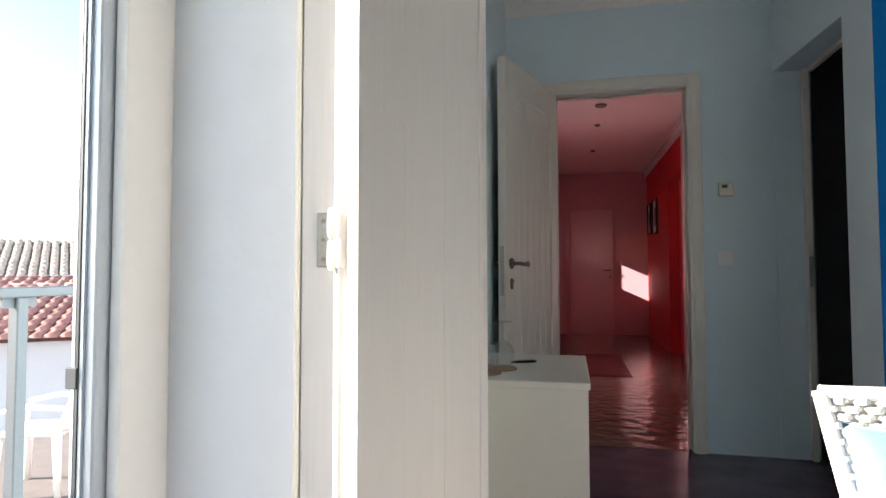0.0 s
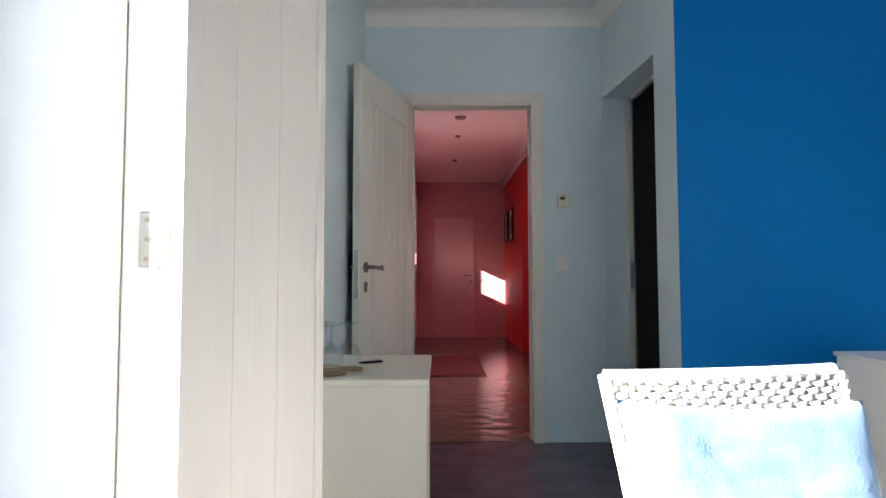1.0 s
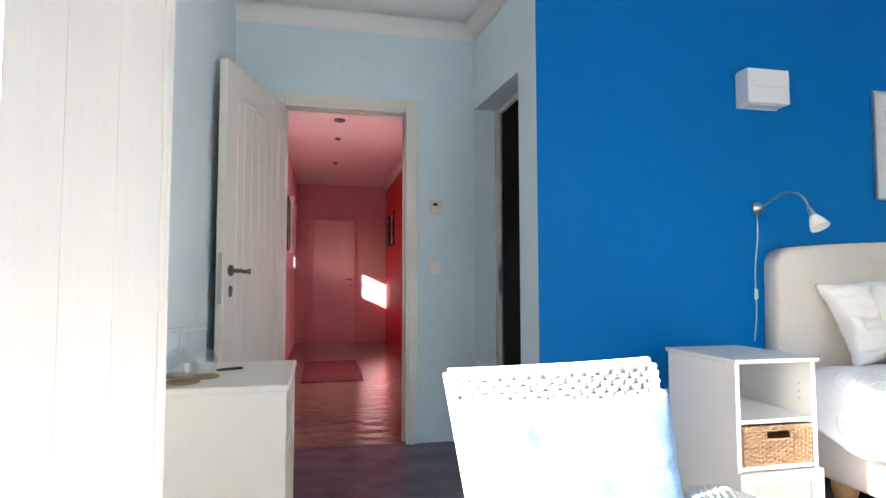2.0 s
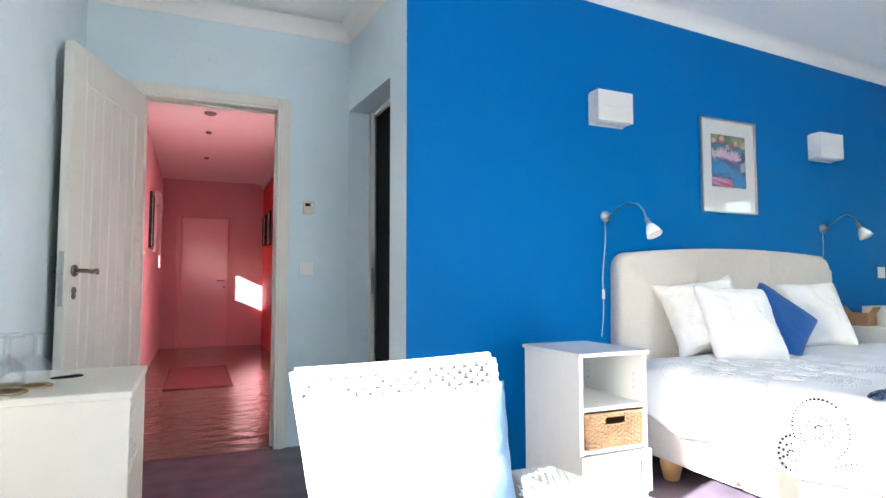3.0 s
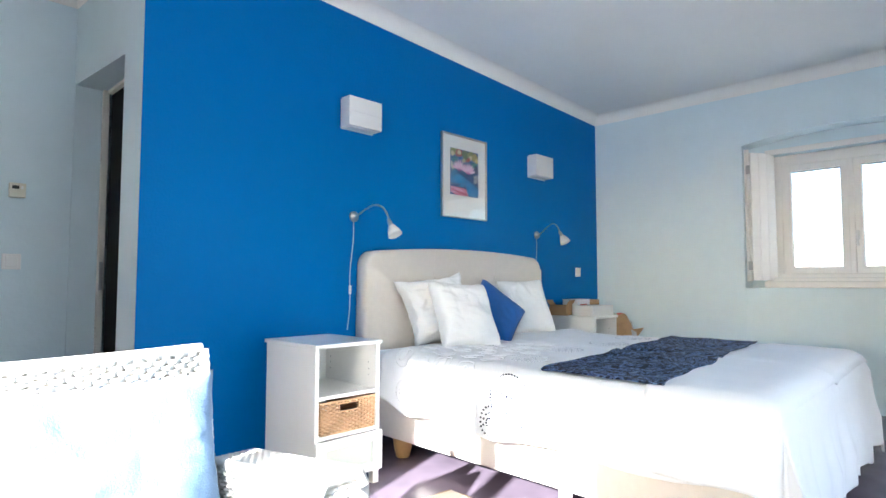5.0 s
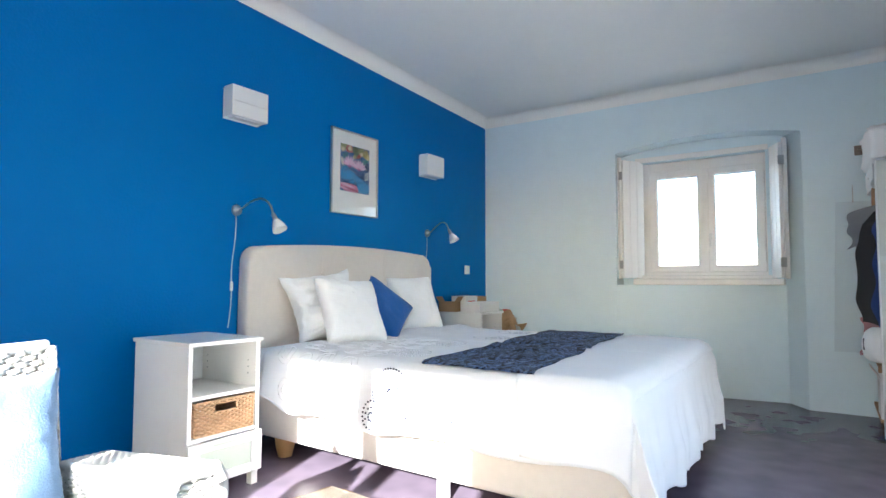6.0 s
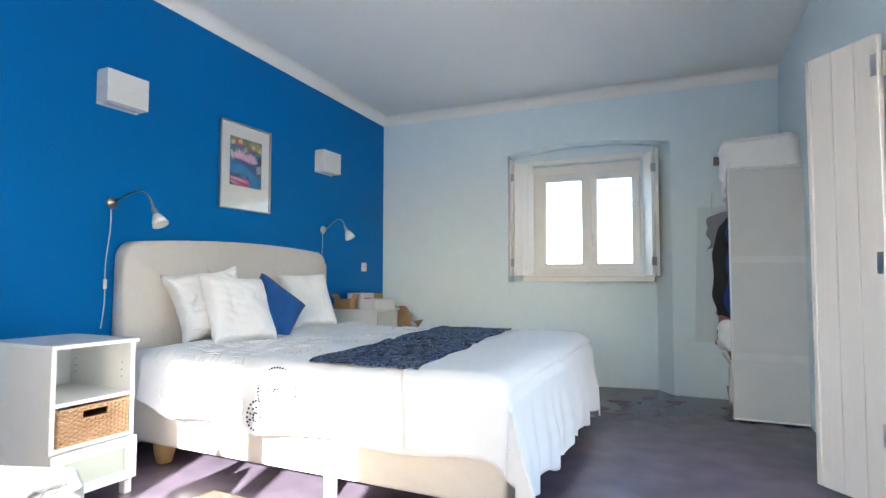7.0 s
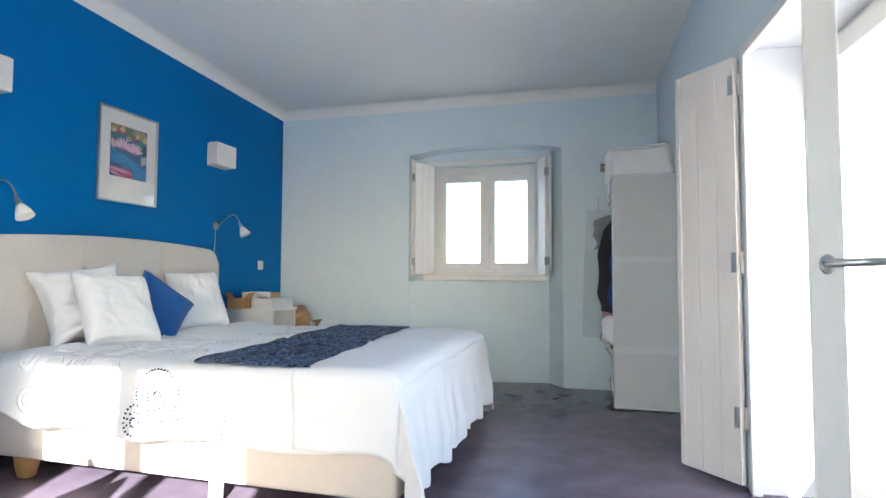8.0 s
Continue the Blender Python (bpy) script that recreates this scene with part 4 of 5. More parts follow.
for sx in (0.0, BW):
    bm = bmesh.new()
    weave(bm, lambda u, v, o: Vector((sx - (0.008 * (1 - v) if sx else -0.008 * (1 - v)) + o, u * BD, 0.004 + v * (BH - 0.012))), BD, BH, 24, 24, 0.0030, 0.0034, 0.7, 3)
    part("side_weave", bm, M_WICKER_B, bk, "", True)["kind"] = "stuff"
bm = bmesh.new()
for i in range(18):
    x = 0.008 + i * (BW - 0.016) / 17
    tube([(x, 0, 0.003), (x, 0, 0.094 if 0.10 < x < 0.208 else BH - 0.004)], 0.003, 5, bm)
part("stake", bm, M_WICKER_B, bk)["kind"] = "stuff"
rim = [(0, 0), (BW, 0), (BW, BD), (0, BD), (0, 0)]
bm = bmesh.new()
for (xa, ya), (xb, yb) in zip(rim, rim[1:]):
    L = math.hypot(xb - xa, yb - ya)
    for strand in range(2):
        pts = [Vector((xa + (xb - xa) * k / 40, ya + (yb - ya) * k / 40, BH - 0.006)) + Vector((0, 0.004 * math.sin(k * 1.3 + strand * math.pi), 0.004 * math.cos(k * 1.3 + strand * math.pi))) for k in range(41)]
        tube(pts, 0.0045, 5, bm)
part("braided_rim", bm, M_WICKER_B, bk, "", True)
bm = one_box(0.10, 0.208, -0.006, 0.004, 0.093, 0.098, 0.002)
box(bm, 0.10, 0.208, -0.006, 0.004, 0.128, 0.133, 0.002)
box(bm, 0.097, 0.102, -0.006, 0.004, 0.094, 0.132, 0.002)
box(bm, 0.206, 0.211, -0.006, 0.004, 0.094, 0.132, 0.002)
part("handle_rim", bm, M_WICKER_B, bk)
part("floor_panel", one_box(0.01, BW - 0.01, 0.0, BD, 0.0, 0.006), M_WICKER_B, bk)

def lump(name, rx, ry, rz, m, material, seed, crumple=0.15, square=0.45):
    """A soft stuffed or crumpled bag: a rounded block, dented by noise."""
    def sp(c, e):
        return math.copysign(abs(c) ** e, c)

    def fn(u, v):
        t, p = 2 * math.pi * u, math.pi * (v - 0.5)
        q = Vector((rx * sp(math.cos(p), square) * sp(math.cos(t), square), ry * sp(math.cos(p), square) * sp(math.sin(t), square), rz * sp(math.sin(p), square)))
        d = 1 + crumple * (noise.noise(Vector((q.x * 9 + seed, q.y * 9, q.z * 9))) - 0.6 * abs(noise.noise(Vector((q.x * 17, q.y * 17 + seed, q.z * 17)))))
        return q * d
    bm = grid_sheet(fn, 44, 26, None, True)
    bmesh.ops.remove_doubles(bm, verts=bm.verts[:], dist=0.0005)
    ob = mesh_object(name, bm, material, True)
    ob.matrix_basis = m
    return ob


# cartons and bags beside the far cabinet
def carton(m, w, d, h, material, label, band=None, flap=0.07):
    c = thing("carton", label, "box", m)
    bm = bmesh.new()
    t = 0.004
    for b in ((0, w, 0, t, 0, h), (0, w, d - t, d, 0, h), (0, t, t, d - t, 0, h), (w - t, w, t, d - t, 0, h), (t, w - t, t, d - t, 0, t)):
        box(bm, *b)
    part("carton_body", bm, material, c)
    if not flap:
        part("lid", one_box(-0.002, w + 0.002, -0.002, d + 0.002, h + 0.0005, h + 0.006, 0.002), material, c)
    for y, s in ((0, -1), (d, 1)) if flap else ():
        part("flap", one_box(0.004, w - 0.004, -flap if s < 0 else 0, 0 if s < 0 else flap, -t / 2, t / 2, m=pose(0, y, h, 55 * s)), material, c)
    if band:
        part("print", one_box(w * 0.2, w * 0.75, -0.0015, -0.0004, h * 0.45, h * 0.72), band, c, "red printed band")
    return c


carton(pose(4.615, 2.42, 0.671, 0, 0, 8), 0.12, 0.15, 0.085, M_CARD, "small open brown cardboard carton", None, 0.05)
carton(pose(4.66, 2.20, 0.671, 0, 0, -2), 0.32, 0.17, 0.078, M_BOXWHITE, "long white carton with faint red print on the bedside cabinet", None, 0)
carton(pose(4.76, 2.40, 0.671, 0, 0, 3), 0.22, 0.14, 0.125, M_BOXWHITE, "white carton with a small red mark", M_REDPRINT, 0)
carton(pose(4.985, 2.44, 0.671, 0, 0, -12), 0.155, 0.10, 0.118, M_CARD, "plain brown cardboard carton on the cabinet", None, 0)
carton(pose(5.06, 2.20, 0.0, 0, 0, 3), 0.40, 0.36, 0.44, M_CARD, "tall brown carton standing on the floor", None, 0.12)
M_BAGGREY = mat("grey_plastic_bag", (0.46, 0.47, 0.47), 0.35, 0.15, 14.0, 0.2, 40)
for i, (x, y, z, w, h, a, b, mt, lb) in enumerate(((5.13, 2.22, 0.445, 0.26, 0.20, 66, 20, M_CARD, "crumpled brown paper bag on a carton"), (5.31, 2.30, 0.445, 0.26, 0.19, 80, -25, M_BAGGREY, "crumpled grey plastic bag"),
                                                 (5.22, 2.17, 0.445, 0.20, 0.09, 86, 10, M_BAGGREY, "flat grey plastic bag on a carton"), (5.26, 2.26, 0.60, 0.12, 0.07, 80, 30, M_REDPRINT, "small red wrapper on the bags"), (5.17, 2.30, 0.62, 0.15, 0.06, 84, 0, M_GREENGLASS, "small pale green wrapper on the bags"))):
    o = lump("paper_bag", w / 2, w / 2.4, h / 2, pose(x + 0.03, y + 0.03, z + h * 0.48, 0, (a - 80) * 1.5, b), mt, 9 + i, 0.45)
    tagged(o, lb, "bag")

# ---- white wicker armchair ----
chair = thing("wicker_armchair", "white woven wicker armchair standing in the sunlight", "chair", pose(0, 0, 0))
CXL, CXR = 0.625, 1.123


def chair_back(u, v, o):
    """Point of the back: u across, v from seat to top, leaning back and wider at the top."""
    shrink = 0.055 * (1 - v)
    x = CXL + 0.015 + shrink + u * (CXR - CXL - 0.03 - 1.3 * shrink)
    y = 1.105 + 0.115 * v + 0.035 * u * (1 if v > 0 else 1) + 0.018 * (2 * u - 1) ** 2 - o - 0.018
    z = 0.36 + v * 0.412 + 0.006 * u
    return Vector((x, y, z))


bm = bmesh.new()
weave(bm, chair_back, 0.5, 0.42, 34, 29, 0.0075, 0.0060, 0.55, 6, 6)
back = part("backrest", grid_sheet(lambda u, v: chair_back(u, v, -0.013), 10, 8), M_WICKER_W, chair, "white woven backrest", True)
part("cane_weave", bm, M_WICKER_W, back, "", True)["kind"] = "stuff"
bm = bmesh.new()
for i in range(30):
    u = i / 29
    tube([chair_back(u, v, 0) for v in (0, 0.5, 1)], 0.0032, 5, bm)
part("stake", bm, M_WICKER_W, back)["kind"] = "stuff"


def wrapped(points, r, n=90):
    """A bar wrapped with cane: a tube with fine rings."""
    pts = [Vector(p) for p in points]
    out, rad = [], []
    total = len(pts) - 1
    for i in range(n + 1):
        f = i / n * total
        k = min(int(f), total - 1)
        out.append(pts[k].lerp(pts[k + 1], f - k))
        rad.append(r * (1 + 0.07 * (i % 2)))
    return tube(out, r, 10, None, rad)


def up_back(u, n=10, v1=1.02):
    return [chair_back(u, v1 * k / n, 0) for k in range(n + 1)]


part("top_border", wrapped([chair_back(k / 12, 1.015, 0) for k in range(13)], 0.0110, 140), M_WICKER_W, back, "wrapped cane border", True)
part("side_border", wrapped(up_back(0.002), 0.0115), M_WICKER_W, back, "wrapped cane border", True)
bm = bmesh.new()
weave(bm, lambda u, v, o: chair_back(1.0, v, 0) + Vector((0.012 + o * 0.6, -0.012 + u * 0.045, 0)), 0.045, 0.42, 44, 3, 0.004, 0.0055, 0.7, 5, 5)
part("side_border", bm, M_WICKER_W, back, "woven cane edge", True)
part("edge_core", tube([chair_back(1.0, v, -0.004) + Vector((0.006, 0.004, 0)) for v in (0, 0.5, 1.0)], 0.017, 8), M_WICKER_W, back, "", True)
part("seat", one_box(0.66, 1.10, 0.70, 1.12, 0.33, 0.385, 0.02, seg=3), M_WICKER_W, chair, "woven seat", True)
for x0, s in ((0.615, -1), (1.105, 1)):
    def ztop(u):
        return 0.583 * (1 - 0.085 * u)
    aw = 0.105
    bm = bmesh.new()
    weave(bm, lambda u, v, o, x0=x0: Vector((x0 + 0.008 + v * (aw - 0.016), 0.738 + u * 0.425, ztop(u) + 0.002 + 0.5 * o)), 0.43, 0.09, 11, 30, 0.0028, 0.0047, 0.75, 5, 6)
    weave(bm, lambda u, v, o, x0=x0: Vector((x0 + 0.002 - o, 0.738 + u * 0.425, 0.37 + v * (ztop(u) - 0.375))), 0.43, 0.2, 20, 30, 0.0028, 0.0052, 0.75, 5, 6)
    weave(bm, lambda u, v, o, x0=x0: Vector((x0 + aw - 0.002 + o, 0.738 + u * 0.425, 0.11 + v * (ztop(u) - 0.115))), 0.43, 0.45, 46, 30, 0.0028, 0.0052, 0.75, 5, 6)
    core = one_box(x0 + 0.008, x0 + 0.097, 0.742, 1.16, 0.10, 0.583, 0.012, seg=2)
    for v in core.verts:
        v.co.z *= 1 - 0.085 * (v.co.y - 0.735) / 0.43
    arm = part("armrest", core, M_WICKER_W, chair, "white woven armrest", True)
    part("cane_weave", bm, M_WICKER_W, arm, "", True)["kind"] = "stuff"
    for xe in (x0 + 0.006, x0 + aw - 0.006):
        part("arm_edge", wrapped([(xe, 0.735, ztop(0) - 0.004), (xe, 1.163, ztop(1) - 0.004)], 0.0095), M_WICKER_W, arm, "wrapped cane edge", True)
    pts = [(x0 + 0.0, 0.735, 0.10), (x0, 0.735, 0.555), (x0 + 0.015, 0.733, 0.582), (x0 + 0.09, 0.733, 0.582), (x0 + 0.105, 0.735, 0.555), (x0 + 0.105, 0.735, 0.10)]
    part("arm_border", wrapped(pts, 0.012), M_WICKER_W, arm, "wrapped cane border", True)
    bm = bmesh.new()
    weave(bm, lambda u, v, o, x0=x0: Vector((x0 + u * 0.105, 0.735 - o, 0.10 + v * 0.475)), 0.1, 0.47, 46, 8, 0.0022, 0.0054, 0.7, 5, 5)
    part("arm_front", bm, M_WICKER_W, arm, "", True)["kind"] = "stuff"
for x in (0.60, 1.17):
    for y in (0.76, 1.13):
        part("leg", tube([(x, y, 0), (x, y, 0.36)], 0.02, 10), M_WICKER_W, chair, "", True)
part("front_apron", one_box(0.67, 1.10, 0.745, 0.757, 0.20, 0.34, 0.004), M_WICKER_W, chair)
cu = pillow("cushion", 0.465, 0.365, 0.12, pose(0.872, 1.070, 0.390, -15, 1.0, 3), M_SKYCLOTH, "light blue cotton cushion leaning in the wicker armchair", 6.0, 0.09, 0.011, 0.004)
tagged(cu, "light blue cotton cushion leaning in the wicker armchair", "cushion")

# ---- beige mat beside the bed ----
M_MAT = mat("beige_cotton_mat", (0.55, 0.47, 0.36), 0.95, 0.12, 30.0, 0.35, 160, tint=(0.66, 0.60, 0.50))
fm = thing("floor_mat", "thin beige cotton mat lying beside the bed", "rug", pose(0, 0, 0))
sheet = part("mat_cloth", grid_sheet(lambda u, v: Vector((1.58 + u * 0.78 + 0.05 * v, 0.78 + v * 0.96 - 0.10 * u, 0.009 + 0.004 * noise.noise(Vector((u * 4, v * 5, 2))) + 0.003 * abs(noise.noise(Vector((u * 11, v * 9, 7)))))), 40, 48), M_MAT, fm, "", True)
sol = sheet.modifiers.new("thickness", "SOLIDIFY")
sol.thickness, sol.offset = 0.006, -1
M_MATEDGE = mat("brown_stitched_edge", (0.30, 0.20, 0.10), 0.9, 0.15, 30.0)
for c0, c1 in (((1.58, 0.78), (2.36, 0.68)), ((2.36, 0.68), (2.41, 1.64)), ((2.41, 1.64), (1.63, 1.74)), ((1.63, 1.74), (1.58, 0.78))):
    part("edge_binding", tube([(c0[0] + (c1[0] - c0[0]) * k / 30, c0[1] + (c1[1] - c0[1]) * k / 30, 0.010 + 0.002 * math.sin(k)) for k in range(31)], 0.0055, 6), M_MATEDGE, fm, "brown stitched edge", True)

# ---- white low cabinet in the alcove ----
cab = thing("low_cabinet", "white low open cabinet with folded linen on its shelves", "cabinet", pose(0, 0, 0))
CX0, CX1, CY0, CY1, CH = WEST + 0.006, 0.285, 1.825, 2.365, 0.667
part("top", one_box(CX0, CX1 + 0.010, CY0 - 0.006, CY1 + 0.006, CH - 0.020, CH, 0.0025), M_CABINET, cab)
for y in (CY0, CY1 - 0.02):
    part("side_panel", one_box(CX0, CX1 + 0.004, y, y + 0.02, 0.0, CH - 0.0205, 0.0015), M_CABINET, cab)
part("back_panel", one_box(CX0, CX0 + 0.008, CY0 + 0.021, CY1 - 0.021, 0.06, CH - 0.021), M_CABINET, cab)
part("plinth", one_box(CX0 + 0.01, CX1 - 0.03, CY0 + 0.0205, CY1 - 0.0205, 0.0, 0.06), M_CABINET, cab)
for z in (0.061, 0.37):
    part("shelf", one_box(CX0 + 0.009, CX1 - 0.012, CY0 + 0.0205, CY1 - 0.0205, z, z + 0.018, 0.0015), M_CABINET, cab)
for y, z, n, w in ((CY0 + 0.05, 0.3885, 5, 0.20), (CY0 + 0.28, 0.3885, 6, 0.21), (CY0 + 0.06, 0.0795, 4, 0.22)):
    fl = thing("folded_linen", "stack of folded pale linen on the cabinet shelf", "linen", pose(CX1 - 0.26, y, z), group="linen in the cabinet")
    for k in range(n):
        part("fold", one_box(0.006 * math.sin(k * 2.1), 0.235 + 0.006 * math.cos(k * 1.7), 0.004 * math.sin(k), w, k * 0.029, k * 0.029 + 0.0285, 0.010, seg=3), M_LINEN, fl, "", True)

for i, (x, y) in enumerate(((-0.012, 1.915), (-0.055, 2.045), (0.028, 2.005))):
    g = thing("wine_glass", "clear stemmed glass turned upside down on a coaster", "glass", pose(x, y, CH + 0.001), group="glasses on the cabinet")
    part("bowl", lathe([(0.032, 0.006), (0.038, 0.03), (0.040, 0.05), (0.034, 0.072), (0.018, 0.086), (0.006, 0.092), (0.0045, 0.095), (0.0045, 0.142), (0.010, 0.147), (0.034, 0.150), (0.034, 0.152)], 28), M_GLASSWARE, g, "", True)
    part("coaster", lathe([(0.046, 0.0), (0.047, 0.002), (0.046, 0.005)], 28), M_CORK, g, "round cork coaster")
pen = thing("pen", "dark pen lying on the white cabinet", "pen", pose(0.085, 2.14, CH + 0.0055, 0, 0, 22))
part("barrel", lathe([(0.0015, -0.045), (0.0035, -0.038), (0.0048, -0.014), (0.0048, 0.030), (0.0038, 0.040), (0.002, 0.045)], 12, None, pose(0, 0, 0, 0, 90)), M_DARK, pen, "", True)
part("clip", one_box(0.006, 0.038, -0.002, 0.002, 0.0048, 0.007, 0.001), M_STEEL, pen)

# ---- wall lights, reading lamps, picture ----
def sconce(x, z, label):
    s = thing("wall_light", label, "wall light", pose(x, BLUE, z), group="box wall lights")
    w, h, d = 0.246, 0.19, 0.095
    part("backplate", one_box(0.004, w - 0.004, -0.014, -0.001, 0.006, h - 0.006), M_WHITE, s)
    part("upper_shell", one_box(0, w, -d, -0.0145, h * 0.52, h, 0.0012), M_WHITE, s)
    part("lower_shell", one_box(0, w, -d, -0.0145, 0.014, h * 0.52 - 0.0006, 0.0012), M_WHITE, s)
    part("lower_diffuser", one_box(0.03, w - 0.03, -d + 0.02, -0.02, 0.008, 0.0135, 0.002), M_FROST, s)
    return s


sconce(2.487, 1.860, "white box-shaped wall light on the blue wall")
sconce(4.376, 1.815, "white box-shaped wall light on the blue wall")


def reading_lamp(x, label, cable_end, pts, tilt):
    m = pose(x, BLUE, 1.344)
    s = thing("reading_lamp", label, "wall lamp", m, group="reading lamps over the bed")
    part("rosette", lathe([(0.032, 0.001), (0.032, 0.010), (0.026, 0.018), (0.012, 0.026), (0.012, 0.030)], 22, None, pose(0, 0, 0, 90)), M_STEEL, s, "brushed steel rosette", True)
    fine = []
    for k in range(len(pts) - 1):
        p0, p1, p2, p3 = [Vector(pts[min(max(k + o, 0), len(pts) - 1)]) for o in (-1, 0, 1, 2)]
        for q in range(5):
            t = q / 5
            fine.append(0.5 * (2 * p1 + (p2 - p0) * t + (2 * p0 - 5 * p1 + 4 * p2 - p3) * t * t + (3 * p1 - p0 - 3 * p2 + p3) * t ** 3))
    fine.append(Vector(pts[-1]))
    part("flexible_arm", tube(fine, 0.0055, 10), M_STEEL, s, "bent steel gooseneck", True)
    head = pose(*pts[-1], *tilt)
    sh = part("lamp_head", lathe([(0.007, 0.012), (0.011, 0.0), (0.014, -0.028), (0.018, -0.042)], 18, None, head), M_STEEL, s, "", True)
    part("shade", lathe([(0.018, -0.036), (0.024, -0.048), (0.034, -0.070), (0.042, -0.100), (0.039, -0.101), (0.030, -0.072)], 24, None, head), M_FROST, sh, "white frosted glass shade", True)
    zs = [-0.03 - k * (cable_end - 0.03) / 10 for k in range(11)]
    part("cable", tube([(-0.004 - 0.035 * (k / 10) + 0.006 * math.sin(k), -0.006, z) for k, z in enumerate(zs)], 0.0028, 6), M_CABLE, s, "thin pale cable")
    part("cable_switch", one_box(-0.036, -0.020, -0.018, -0.003, -0.47, -0.415, 0.004), M_PLASTIC, s, "white inline switch")
    return s


reading_lamp(2.594, "brushed steel gooseneck reading lamp with white shade", 0.68, ((0, -0.028, 0), (0.002, -0.05, 0.008), (0.008, -0.11, 0.036), (0.014, -0.18, 0.054), (0.018, -0.245, 0.040), (0.020, -0.285, 0.002), (0.020, -0.308, -0.045)), (-30, -4, 0))
reading_lamp(4.498, "slim brushed steel gooseneck reading lamp above the far bedside", 0.62, ((0, -0.028, 0), (-0.006, -0.05, 0.010), (-0.022, -0.11, 0.046), (-0.040, -0.175, 0.076), (-0.054, -0.225, 0.072), (-0.062, -0.258, 0.040), (-0.066, -0.275, 0.005)), (-28, -6, 0))

pic = thing("framed_picture", "silver-framed colourful flower print behind glass on the blue wall", "picture", pose(3.343, BLUE, 1.410))
PW, PH = 0.486, 0.604
for x0, x1, z0, z1 in ((0, 0.010, 0, PH), (PW - 0.010, PW, 0, PH), (0.010, PW - 0.010, 0, 0.010), (0.010, PW - 0.010, PH - 0.010, PH)):
    part("frame_bar", one_box(x0, x1, -0.024, -0.001, z0, z1, 0.002), M_STEEL, pic, "thin silver frame")
part("mount", one_box(0.010, PW - 0.010, -0.010, -0.003, 0.010, PH - 0.010), M_PAPER, pic, "white mount board")
AX0, AX1, AZ0, AZ1 = 0.092, 0.395, 0.166, 0.504
art = part("print", one_box(AX0, AX1, -0.0115, -0.0102, AZ0, AZ1), mat("print_deep_blue", (0.03, 0.10, 0.26), 0.5, 0.3, 20), pic, "flower print in blue, pink and green")


def blot(cx, cz, rx, rz, rot, colour, k, wob=0.12, lobes=5):
    bm = bmesh.new()
    vs = []
    for i in range(28):
        t = 2 * math.pi * i / 28
        r = 1 + wob * math.sin(lobes * t + k)
        px, pz = rx * r * math.cos(t), rz * r * math.sin(t)
        x, z = cx + px * math.cos(rot) - pz * math.sin(rot), cz + px * math.sin(rot) + pz * math.cos(rot)
        vs.append(bm.verts.new((min(max(x, AX0), AX1), -0.0118 - 0.00008 * k, min(max(z, AZ0), AZ1))))
    bm.faces.new(vs)
    part("printed_shape", bm, mat("print_ink", colour, 0.5, 0.15, 30), art)


order = iter(range(1, 140))


def ink(u, v, ru, rv, rot, colour, wob=0.10, lobes=3):
    blot(AX0 + u * (AX1 - AX0), AZ0 + v * (AZ1 - AZ0), ru * (AX1 - AX0), rv * (AZ1 - AZ0), rot, colour, next(order), wob, lobes)


PINK, ROSE, AZURE, OLIVE, SAND, WINE, NIGHT = (0.72, 0.40, 0.58), (0.58, 0.16, 0.28), (0.01, 0.21, 0.48), (0.24, 0.27, 0.10), (0.60, 0.52, 0.32), (0.36, 0.07, 0.06), (0.015, 0.03, 0.12)
# foliage above
for u, v, ru, rv, ro, col in ((0.10, 0.93, 0.14, 0.08, 0.3, OLIVE), (0.08, 0.88, 0.06, 0.05, 0.2, SAND), (0.30, 0.92, 0.13, 0.09, 0.1, WINE), (0.31, 0.93, 0.07, 0.05, 0.1, SAND), (0.52, 0.90, 0.12, 0.10, -0.3, (0.10, 0.16, 0.07)), (0.70, 0.93, 0.12, 0.07, 0.4, OLIVE),
                             (0.72, 0.86, 0.06, 0.05, 0.4, SAND), (0.88, 0.88, 0.11, 0.10, -0.5, (0.34, 0.28, 0.09)), (0.94, 0.82, 0.06, 0.06, 0.0, (0.62, 0.50, 0.20)), (0.47, 0.77, 0.06, 0.045, 0.0, SAND), (0.47, 0.77, 0.035, 0.025, 0.0, (0.16, 0.20, 0.08)), (0.62, 0.80, 0.09, 0.04, 0.6, WINE),
                             (0.16, 0.76, 0.10, 0.07, 0.5, (0.03, 0.16, 0.20)), (0.85, 0.70, 0.12, 0.07, 0.4, (0.05, 0.22, 0.22)), (0.92, 0.60, 0.08, 0.10, 0.0, NIGHT), (0.06, 0.62, 0.05, 0.10, 0.3, (0.58, 0.55, 0.48)), (0.10, 0.50, 0.07, 0.05, 0.6, (0.22, 0.34, 0.40))):
    ink(u, v, ru, rv, ro, col)
